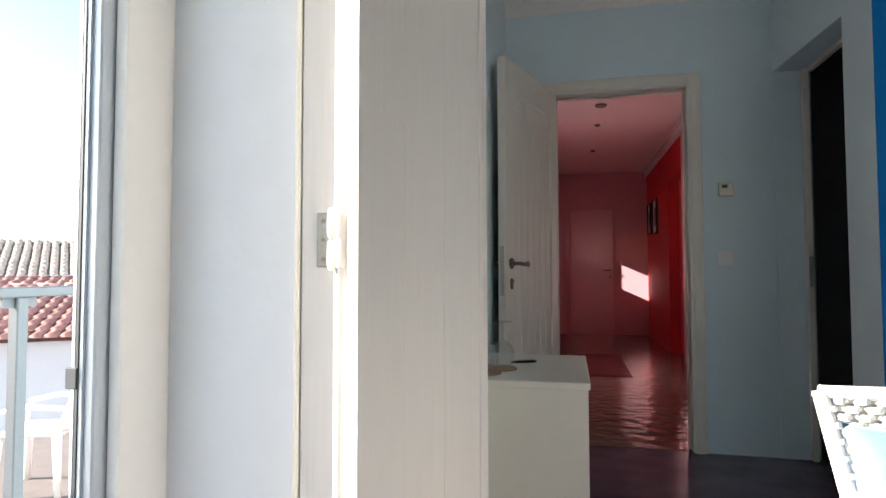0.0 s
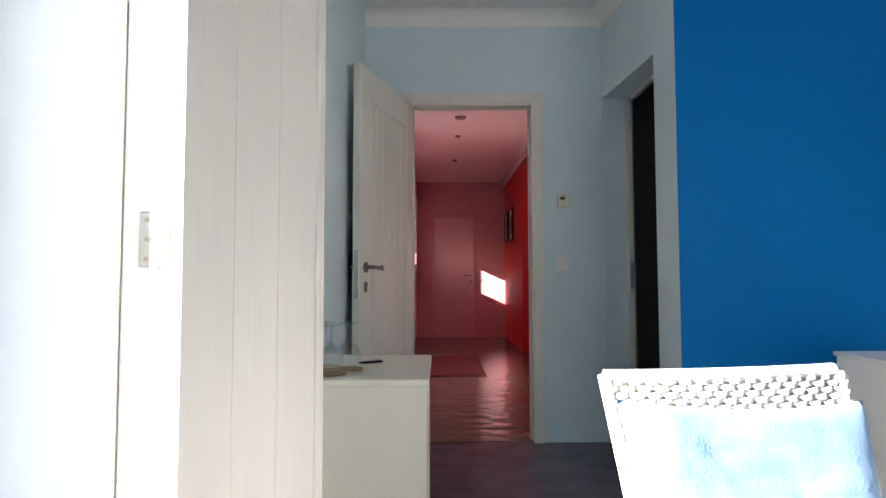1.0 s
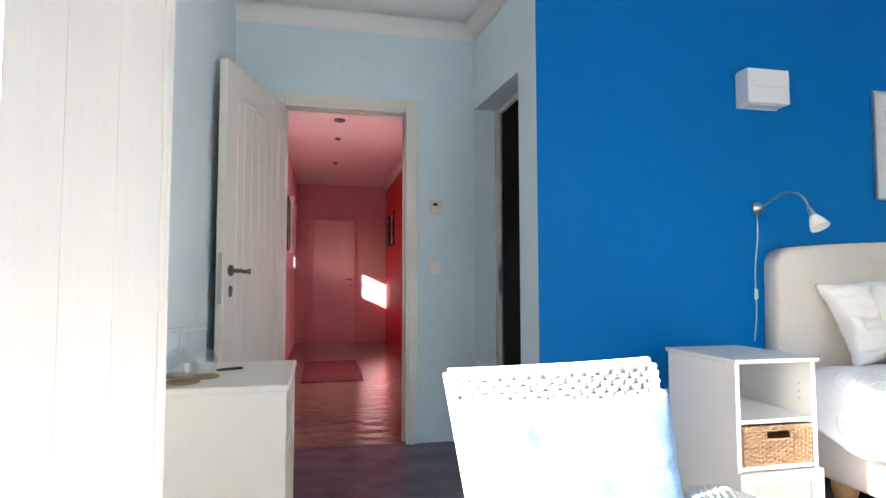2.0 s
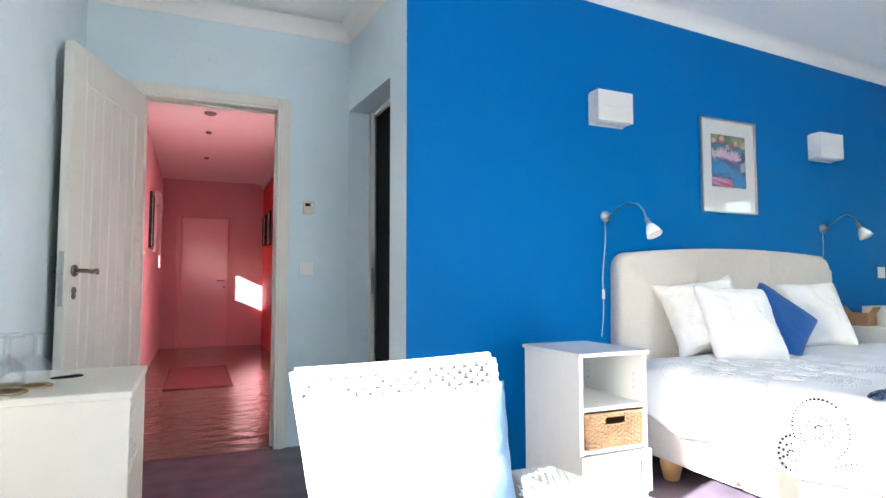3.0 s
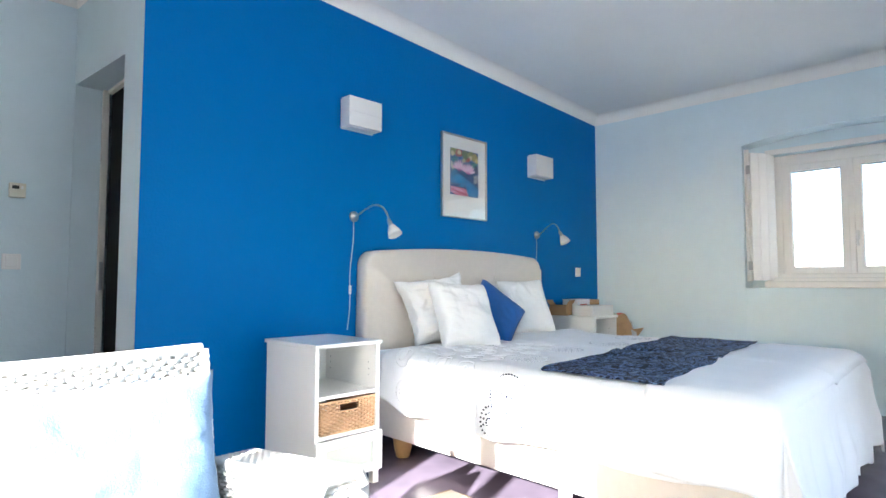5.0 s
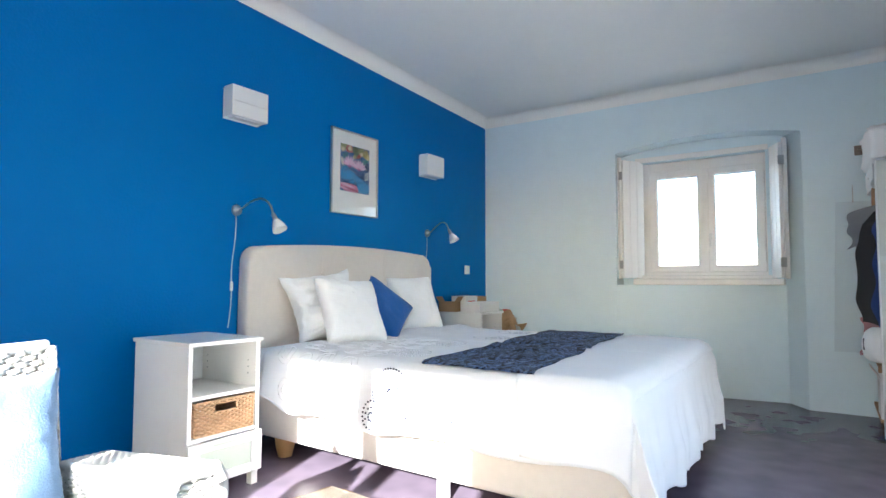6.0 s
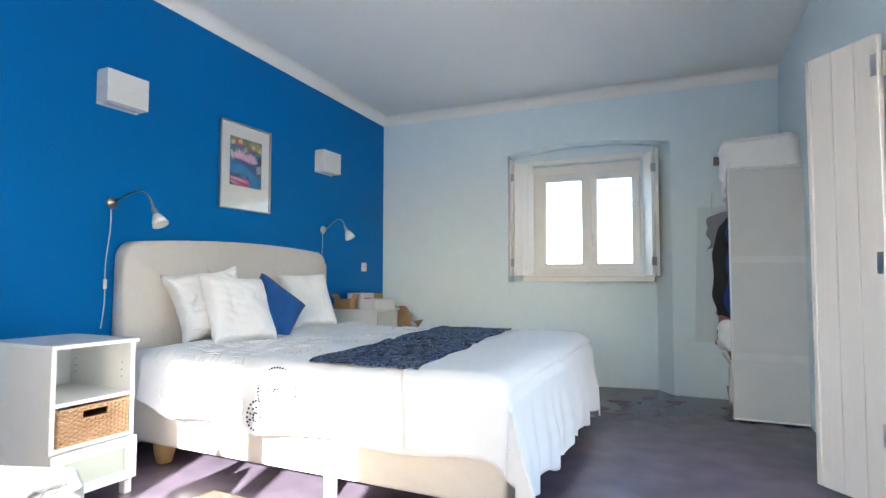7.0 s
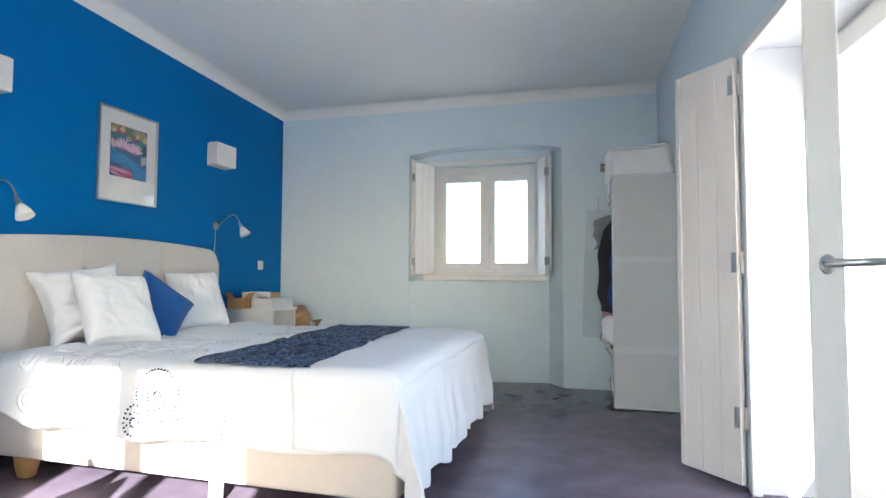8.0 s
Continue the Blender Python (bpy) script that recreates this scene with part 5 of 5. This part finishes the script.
# lily pads and the rosy bank
for u, v, ru, rv, ro, col in ((0.30, 0.08, 0.36, 0.10, -0.10, ROSE), (0.22, 0.13, 0.26, 0.022, -0.15, PINK), (0.40, 0.05, 0.30, 0.018, -0.1, (0.40, 0.05, 0.14)), (0.12, 0.06, 0.14, 0.012, -0.1, PINK), (0.16, 0.38, 0.18, 0.14, 0.2, AZURE), (0.34, 0.33, 0.20, 0.12, -0.4, (0.01, 0.25, 0.54)), (0.58, 0.28, 0.20, 0.09, -0.5, AZURE),
                             (0.74, 0.16, 0.20, 0.15, -0.5, (0.01, 0.23, 0.52)), (0.88, 0.12, 0.12, 0.12, -0.3, AZURE), (0.30, 0.24, 0.16, 0.012, 0.3, NIGHT), (0.52, 0.20, 0.10, 0.012, -0.9, NIGHT), (0.20, 0.46, 0.12, 0.010, 0.5, NIGHT)):
    ink(u, v, ru, rv, ro, col)
for fu, fv, n0 in ((0.30, 0.56, 8), (0.63, 0.52, 8)):
    for q in range(n0):
        an = 0.25 + q * (math.pi - 0.5) / (n0 - 1)
        ink(fu + 0.13 * math.cos(an), fv + 0.10 * math.sin(an), 0.125, 0.026, an, PINK if q % 2 else (0.78, 0.58, 0.70), 0.05)
    ink(fu, fv - 0.01, 0.06, 0.03, 0.0, (0.45, 0.12, 0.34))
for q in range(5):
    ink(0.90, 0.33 + q * 0.035, 0.10, 0.010, 0.35, (0.70, 0.70, 0.62), 0.05)
p = part("picture_glass", one_box(0.010, PW - 0.010, -0.0195, -0.0180, 0.010, PH - 0.010), M_GLASS, pic, "clear picture glass")
p.visible_shadow = False


# ---- switches and small fittings ----
def rocker(name, label, m):
    s = thing(name, label, "switch", m)
    part("plate", one_box(-0.041, 0.041, -0.010, -0.0005, -0.041, 0.041, 0.004, seg=2), M_PLASTIC, s)
    part("rocker", one_box(-0.027, 0.027, -0.014, -0.0102, -0.027, 0.027, 0.002, m=pose(0, 0, 0, 3)), M_PLASTIC, s)
    return s


rocker("light_switch", "white square light switch on the pale wall", pose(1.063, DOORWALL, 1.053))
rocker("light_switch", "white light switch on the blue wall", pose(5.148, BLUE, 1.040))
th = thing("thermostat", "ivory plastic room thermostat with small dark display", "thermostat", pose(1.074, DOORWALL, 1.428))
part("housing", one_box(-0.036, 0.036, -0.027, -0.0005, -0.038, 0.038, 0.004, seg=2), M_IVORY, th)
part("display", one_box(-0.024, 0.006, -0.0285, -0.0272, 0.006, 0.024), M_DARK, th, "dark display")
part("button", one_box(0.014, 0.024, -0.030, -0.0272, 0.006, 0.024, 0.001), M_PLASTIC, th)
cp = thing("cover_plate", "small round cream blanking plate above the door", "cover plate", pose(0.52, DOORWALL, 2.283))
part("disc", lathe([(0.034, 0.0005), (0.034, 0.002), (0.030, 0.003)], 24, None, pose(0, 0, 0, 90)), M_PALE, cp)
cl2 = thing("ceiling_light", "white rectangular ceiling light", "ceiling light", pose(3.66, 0.76, CEIL + CEIL_RISE * (EAST - 3.66), 0, math.degrees(math.atan(CEIL_RISE))))
part("body", one_box(-0.50, -0.02, -0.07, 0.07, -0.055, -0.001, 0.006, seg=2), M_WHITE, cl2)
part("diffuser", one_box(-0.485, -0.035, -0.055, 0.055, -0.063, -0.0555, 0.003), M_FROST, cl2)

# ---- wardrobe corner ----
wd = thing("fabric_wardrobe", "open wardrobe with pale fabric sides and pine poles", "wardrobe", pose(0, 0, 0))
WX0, WX1, WY0, WY1, WH = 4.790, 5.46, -0.845, -0.475, 1.665
part("side_cover", prism([(WX0, WY0 - 0.07), (WX0 + 0.010, WY0 - 0.07), (WX0 + 0.010, WY1), (WX0, WY1)], 0.012, WH), M_FABRICW, wd, "translucent pale fabric side")
for a, b in (((WX0, WY1, 0.012), (WX0, WY1, WH)), ((WX0, WY1, WH), (WX0, WY0 - 0.07, WH)), ((WX0, WY1, 0.014), (WX0, WY0 - 0.07, 0.014))):
    part("piping", tube([a, b], 0.006, 8), M_SHEET, wd, "", True)
# Lighter strips paint in the frame rails that show through the fabric.
for z in (0.40, 1.04):
    part("rail_show_through", one_box(WX0 - 0.0025, WX0 - 0.0005, WY0 - 0.06, WY1 - 0.008, z, z + 0.045, 0.0008), M_BAND, wd, "pale strip for a frame rail showing through the fabric")
for z in (0.45, 1.03):
    part("cross_bar", tube([(WX0 + 0.022, WY0 - 0.05, z), (WX0 + 0.022, WY1 - 0.01, z)], 0.011, 8), M_PINE, wd)
part("top_cover", one_box(WX0 + 0.011, WX1, WY0, WY1 - 0.005, WH - 0.014, WH - 0.002), M_FABRICW, wd)
for x in (WX0 + 0.03, WX1 - 0.02):
    for y in (WY0 + 0.02, WY1 - 0.02):
        part("pole", tube([(x, y, 0), (x, y, WH - 0.015)], 0.012, 10), M_PINE, wd, "pine pole")
part("hanging_rail", tube([(WX0 + 0.02, -0.63, 1.50), (WX1, -0.63, 1.50)], 0.011, 10), M_PINE, wd)
for z in (0.10, 0.42):
    part("shelf", one_box(WX0 + 0.02, WX1, WY0, WY1 + 0.02, z, z + 0.016), M_PINE, wd)
part("valance", grid_sheet(lambda u, v: Vector((WX0 + 0.012 + u * 0.62, WY1 + 0.012 + 0.012 * math.sin(u * 30), WH - 0.01 - v * (0.10 + 0.05 * math.sin(u * 11)))), 40, 6), M_SHEET, wd, "gathered white fabric edge", True)


def garment(name, x, z0, z1, y0, y1, t, material, label, seed):
    """A garment hanging edge-on from a rail: shoulder slope, folds, uneven hem."""
    g = thing(name, label, "garment", pose(x, 0, 0))
    bm = bmesh.new()

    def side(sg):
        def fn(u, v):
            k = min(1.0, v / 0.16)
            half = (y1 - y0) / 2 * (0.35 + 0.65 * k ** 0.6)
            c = (y0 + y1) / 2
            yy = c + (2 * u - 1) * half
            e = max(0.0, 1 - (2 * u - 1) ** 4) ** 0.5
            xx = sg * t * e * (0.4 + 0.6 * v) + 0.012 * math.sin(u * 14 + seed) * v
            yy += 0.016 * noise.noise(Vector((v * 5, u * 2, seed * 3))) + (0.012 * math.sin(v * 16 + seed) if u > 0.5 else 0)
            xx += 0.010 * math.sin(u * 31 + 3 * v + seed) * v
            return Vector((xx, yy + 0.01 * math.sin(v * 9 + seed), z1 - v * (z1 - z0) - 0.02 * math.sin(u * 9 + seed) * v))
        return fn
    grid_sheet(side(1), 18, 24, bm)
    grid_sheet(side(-1), 18, 24, bm)
    part("cloth", bm, material, g, "", True)
    part("hanger_hook", tube([(0, (y0 + y1) / 2, z1 - 0.02), (0, (y0 + y1) / 2, 1.505), (0, (y0 + y1) / 2 + 0.02, 1.52)], 0.0025, 6), M_STEEL, g)
    return g


garment("jacket", 4.93, 0.64, 1.36, -0.82, -0.455, 0.040, M_NAVY, "dark blue nylon jacket hanging in the wardrobe", 1.0)
garment("jacket", 5.06, 0.66, 1.33, -0.82, -0.375, 0.05, M_BLACK, "black jacket hanging on the wardrobe rail", 2.0)
garment("jacket", 5.20, 0.75, 1.42, -0.80, -0.40, 0.04, M_BLACK, "black coat hanging in the wardrobe", 3.0)
garment("shirt", 5.32, 1.16, 1.45, -0.78, -0.345, 0.03, M_GREYCL, "grey garment hanging in the wardrobe", 4.0)
garment("dress", 5.30, 0.46, 0.74, -0.72, -0.405, 0.03, M_PINKCL, "rose garment hanging low in the wardrobe", 5.0)
gb = thing("garment_bag", "thin pale garment bag hanging on the wall", "garment bag", pose(5.47, -0.36, 0))
bs = part("bag_sheet", grid_sheet(lambda u, v: Vector((0.012 * math.sin(u * 8 + v * 3), -0.13 + 0.25 * u * (0.85 + 0.15 * v), 1.50 - v * 1.06)), 16, 24), glass_mat("thin_clear_plastic", (0.94, 0.945, 0.95), 0.45, 0.06), gb, "", True)
bs.visible_shadow = False
part("bag_hook", tube([(0, -0.02, 1.49), (0, -0.02, 1.60), (0.03, -0.02, 1.62)], 0.003, 6), M_STEEL, gb)
wb = thing("wall_bracket", "small grey metal bracket on the wall", "bracket", pose(EAST, -0.43, 1.865))
part("plate", one_box(-0.012, -0.0005, -0.03, 0.03, -0.035, 0.035, 0.003), M_BRONZE, wb)
part("arm", one_box(-0.05, -0.012, -0.012, 0.012, 0.0, 0.02, 0.003), M_BRONZE, wb)
db = lump("bedding_bag", 0.29, 0.235, 0.125, pose(5.09, -0.668, WH + 0.112), M_SHEET, 12.0, 0.16, 0.28)
part("zip_seam", tube([(-0.27, 0.225, 0.085), (-0.275, 0.0, 0.098), (-0.27, -0.215, 0.10)], 0.006, 6), M_SHEET, db, "piped seam", True)
tagged(db, "clear bag with folded white bedding on the wardrobe", "bag")
tb = lump("cloth_bag", 0.11, 0.085, 0.11, pose(4.93, -0.475, 0.545, 0, 0, 10), M_SHEET, 13.0, 0.2, 0.6)
tagged(tb, "white bag with black pattern on the wardrobe shelf", "bag")
for k in range(5):
    part("pattern_stripe", one_box(-0.08 + k * 0.035, -0.066 + k * 0.035, -0.005, 0.088 - 0.012 * abs(k - 2), -0.03, 0.04), M_BLACK, tb)
carton(pose(4.84, -0.76, 0.117), 0.26, 0.30, 0.24, M_BOXWHITE, "white carton on the wardrobe's lower shelf")

# ---- corridor things ----
hd4 = thing("door_5", "pale rose panelled door at the corridor's end", "door", pose(0.17, HY1, 0), kind="structure")
part("leaf", one_box(0.07, 0.74, -0.03, -0.004, 0.004, 1.98, 0.003), M_HALLDOOR, hd4, "smooth pale rose leaf")
# Bars stand in for the door's recess; the left one juts out for its shade.
for x0, x1, z0, z1, y in ((0.0, 0.068, 0.0, 2.03, -0.075), (0.742, 0.775, 0.0, 2.03, -0.012), (0.068, 0.742, 1.985, 2.03, -0.036)):
    part("architrave", one_box(x0, x1, y, -0.001, z0, z1, 0.003), M_HALLPALE, hd4)
part("door_handle", tube([(0.69, -0.034, 1.02), (0.69, -0.07, 1.02), (0.58, -0.075, 1.02)], 0.009, 8), M_BRONZE, hd4, "metal lever handle", True)
part("lock_rose", lathe([(0.016, 0), (0.016, 0.006)], 14, None, pose(0.69, -0.0302, 0.92, 90)), M_BRONZE, hd4)
rug = mesh_object("rug", grid_sheet(lambda u, v: Vector((0.20 + u * 0.60, 5.80 + v * 1.45, 0.012 + 0.003 * noise.noise(Vector((u * 3, v * 6, 0))))), 20, 40), M_RUG, True)
sol = rug.modifiers.new("thickness", "SOLIDIFY")
sol.thickness, sol.offset = 0.008, -1
tagged(rug, "red woven corridor rug on the glossy floor", "rug")


def hall_picture(m, w, h, label, white=True):
    f = thing("framed_picture", label, "picture", m, group="corridor pictures")
    for x0, x1, z0, z1 in ((0, 0.025, 0, h), (w - 0.025, w, 0, h), (0.025, w - 0.025, 0, 0.025), (0.025, w - 0.025, h - 0.025, h)):
        part("frame_bar", one_box(x0, x1, -0.03, -0.001, z0, z1, 0.003), M_SATIN if white else M_DARK, f)
    part("picture_sheet", one_box(0.025, w - 0.025, -0.012, -0.004, 0.025, h - 0.025), M_PAPER, f)
    part("dark_motif", one_box(w * 0.3, w * 0.7, -0.0135, -0.0122, h * 0.25, h * 0.75), M_GREYCL, f)
    return f


hall_picture(pose(HX1, 8.85, 1.52, 0, 0, -90), 0.40, 0.50, "dark-framed small picture on the red wall", False)
hall_picture(pose(HX1, 9.38, 1.55, 0, 0, -90), 0.34, 0.46, "dark-framed small picture on the red wall", False)
hall_picture(pose(HX0, 6.95, 1.36, 0, 0, 90), 0.42, 0.62, "dark-framed picture between the corridor windows", False)
hw = thing("window_2", "small white-framed corridor window", "window", pose(0, 0, 0), kind="structure")
for y0, y1, z0, z1 in ((AW0 + 0.001, AW0 + 0.05, AWS, AWT), (AW1 - 0.05, AW1 - 0.001, AWS, AWT), (AW0 + 0.05, AW1 - 0.05, AWS + 0.001, AWS + 0.05), (AW0 + 0.05, AW1 - 0.05, AWT - 0.05, AWT), (5.51, 5.56, AWS + 0.05, AWT - 0.05)):
    part("window_frame", one_box(HX0 - 0.11, HX0 - 0.07, y0, y1, z0, z1, 0.003), M_SATIN, hw)
part("window_sill", one_box(HX0 - 0.119, HX0 + 0.03, AW0 - 0.03, AW1 + 0.03, AWS - 0.03, AWS - 0.001, 0.003), M_SATIN, hw)
# Second arched window, closed up as a blind arch so no sun enters.
niche = thing("blind_arched_window", "second arched corridor window, closed up as a pale blind arch", "niche", pose(HX0, 8.2, 1.35))
for sg in (-1, 1):
    part("blind_side", one_box(0.001, 0.035, sg * 0.55 - 0.03, sg * 0.55 + 0.03, 0, 0.58, 0.004), M_SATIN, niche)
part("blind_arch", tube([(0.02, 0.55 * math.cos(math.pi * k / 16), 0.58 + 0.20 * math.sin(math.pi * k / 16)) for k in range(17)], 0.03, 8), M_SATIN, niche, "", True)
part("blind_panel", one_box(0.001, 0.010, -0.52, 0.52, 0.02, 0.60), M_HALLDOOR, niche)
for y, s in ((5.72, 0.055), (6.46, 0.03), (7.78, 0.03)):
    sp = thing("ceiling_spot", "small dark recessed ceiling spot in the corridor", "ceiling light", pose(0.545, y, HCEIL), group="corridor ceiling spots")
    part("ring", lathe([(s, -0.001), (s, -0.012), (s * 0.8, -0.02), (s * 0.5, -0.02)], 18), M_BRONZE, sp)
wn2 = thing("wall_note", "small pale sign strip on the end wall", "sign", pose(1.10, HY1, 1.54))
part("strip", one_box(0, 0.24, -0.012, -0.001, 0, 0.03, 0.003), M_HALLPALE, wn2)

# ---- outdoors: balcony, terrace, neighbours ----
structure("ground", one_box(-140, 140, -140, 140, -6.2, -6.0), M_CONCRETE, "pale sunlit street level far below", "ground")
structure("balcony_slab", one_box(-1.42, -0.721, -2.2, 3.4, -0.12, -0.02), M_CONCRETE, "narrow concrete balcony slab", "balcony")
structure("terrace_slab", one_box(-5.2, -1.425, -1.5, 6.5, -0.75, -0.60), M_PAVING, "brown-paved lower roof terrace", "terrace")
structure("terrace_south", prism([(1.28, -4.2), (6.2, -4.2), (6.2, -1.26), (1.28, -1.66)], -0.12, -0.03), M_TERRACE, "terrace in front of the double door, kept pale to bounce sun indoors", "terrace")
# Added out of view to keep direct sun from the double door.
structure("sun_blocker_south", one_box(1.12, 1.28, -1.80, -1.62, -0.1, 2.6), M_TERRACE, "short unseen wall added to block sun at the double door", "wall")
rl2 = thing("balcony_railing", "grey galvanised balcony railing with flat posts", "railing", pose(-1.36, 0, 0))
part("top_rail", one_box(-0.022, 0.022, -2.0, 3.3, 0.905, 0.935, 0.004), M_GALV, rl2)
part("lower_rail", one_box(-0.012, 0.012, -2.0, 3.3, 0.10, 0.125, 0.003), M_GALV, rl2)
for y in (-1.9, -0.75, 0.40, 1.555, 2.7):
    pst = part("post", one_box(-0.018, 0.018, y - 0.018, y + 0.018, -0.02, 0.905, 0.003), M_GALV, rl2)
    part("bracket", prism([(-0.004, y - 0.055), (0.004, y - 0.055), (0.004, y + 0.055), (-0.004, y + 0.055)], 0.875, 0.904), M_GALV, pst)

pc = thing("plastic_chair", "white plastic garden chair on the lower terrace", "chair", pose(-3.58, 3.70, -0.60, 0, 0, 110))
part("seat", one_box(-0.22, 0.22, -0.22, 0.22, 0.42, 0.45, 0.012, seg=2), M_WHITE, pc, "", True)
bm = grid_sheet(lambda u, v: Vector(((2 * u - 1) * (0.21 - 0.05 * v * v), -0.20 - 0.11 * v - 0.05 * (1 - (2 * u - 1) ** 2), 0.44 + v * (0.40 - 0.07 * (2 * u - 1) ** 2))), 14, 10)
bk2 = part("backrest", bm, M_WHITE, pc, "", True)
sol = bk2.modifiers.new("thickness", "SOLIDIFY")
sol.thickness = 0.018
for x in (-0.19, 0.19):
    for y in (-0.19, 0.19):
        part("leg", tube([(x * 1.15, y * 1.15, 0), (x, y, 0.43)], 0.03, 10, None, [0.022, 0.034]), M_WHITE, pc, "", True)
    part("armrest", tube([(x * 1.1, -0.24, 0.62), (x * 1.2, 0.0, 0.64), (x * 1.15, 0.2, 0.60), (x, 0.21, 0.44)], 0.02, 8), M_WHITE, pc, "", True)


def tiled_roof(p0, along, up, n_cols, n_rows, pitch, material, parent, name):
    """Rows of barrel tiles: columns run up the slope, each tile a tapered half round over the one below."""
    along, up = Vector(along).normalized(), Vector(up).normalized()
    nrm = along.cross(up).normalized()
    bm = bmesh.new()
    for c in range(n_cols):
        for r in range(n_rows):
            base = Vector(p0) + along * (c * pitch) + up * (r * pitch * 1.7)
            jit = 0.012 * noise.noise(Vector((c * 1.7, r * 2.3, 0.5)))
            ring = []
            for e, rad, lift in ((0.0, 0.46, 0.035), (1.95, 0.36, 0.0)):
                ring.append([bm.verts.new(base + up * (e * pitch) + along * (rad * pitch * math.cos(t) + jit) + nrm * (rad * pitch * math.sin(t) * 0.8 + lift)) for t in [math.pi * k / 5 for k in range(6)]])
            for k in range(5):
                bm.faces.new((ring[0][k], ring[0][k + 1], ring[1][k + 1], ring[1][k]))
            bm.faces.new(ring[0])
    o = part(name, bm, material, parent, "", True)
    o["kind"] = "stuff"
    return o


def house(m, length, depth, wall_h, rise, material, label, cols, rows):
    h = thing("neighbour_house", label, "house", m)
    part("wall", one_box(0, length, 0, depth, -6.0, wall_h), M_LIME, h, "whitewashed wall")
    pitch = (length + 0.4) / cols
    slope = Vector((0, depth, rise))
    bm = bmesh.new()
    a, b, c, d = [bm.verts.new(v) for v in ((-0.2, -0.25, wall_h - 0.02), (length + 0.2, -0.25, wall_h - 0.02), (length + 0.2, depth, wall_h + rise), (-0.2, depth, wall_h + rise))]
    e, f = [bm.verts.new(v) for v in ((-0.2, 2 * depth, wall_h - 0.02), (length + 0.2, 2 * depth, wall_h - 0.02))]
    bm.faces.new((a, b, c, d))
    bm.faces.new((d, c, f, e))
    roof = part("roof", bm, material, h)
    tiled_roof((-0.2 + pitch / 2, -0.28, wall_h + 0.0), (1, 0, 0), slope, cols, rows, pitch, material, roof, "roof_tiles")
    bm = bmesh.new()
    for k in range(int(length / 0.42)):
        tube([(-0.2 + k * 0.42, depth, wall_h + rise + 0.05), (-0.2 + k * 0.42 + 0.45, depth, wall_h + rise + 0.05)], 0.10, 8, bm, [0.11, 0.09])
    part("ridge_tiles", bm, material, roof, "", True)
    return h


house(pose(-9.6, 5.2, 0, 0, 0, 34), 9.5, 2.6, 0.06, 0.60, M_TERRACOTTA, "white house with red barrel-tile roof beyond the terrace", 54, 12)
house(pose(-16.0, 5.6, 0, 0, 0, 46), 12.0, 4.0, 0.55, 1.22, M_TERRA_LIGHT, "white house behind, its weathered roof tiles lightened as if sunlit", 60, 13)
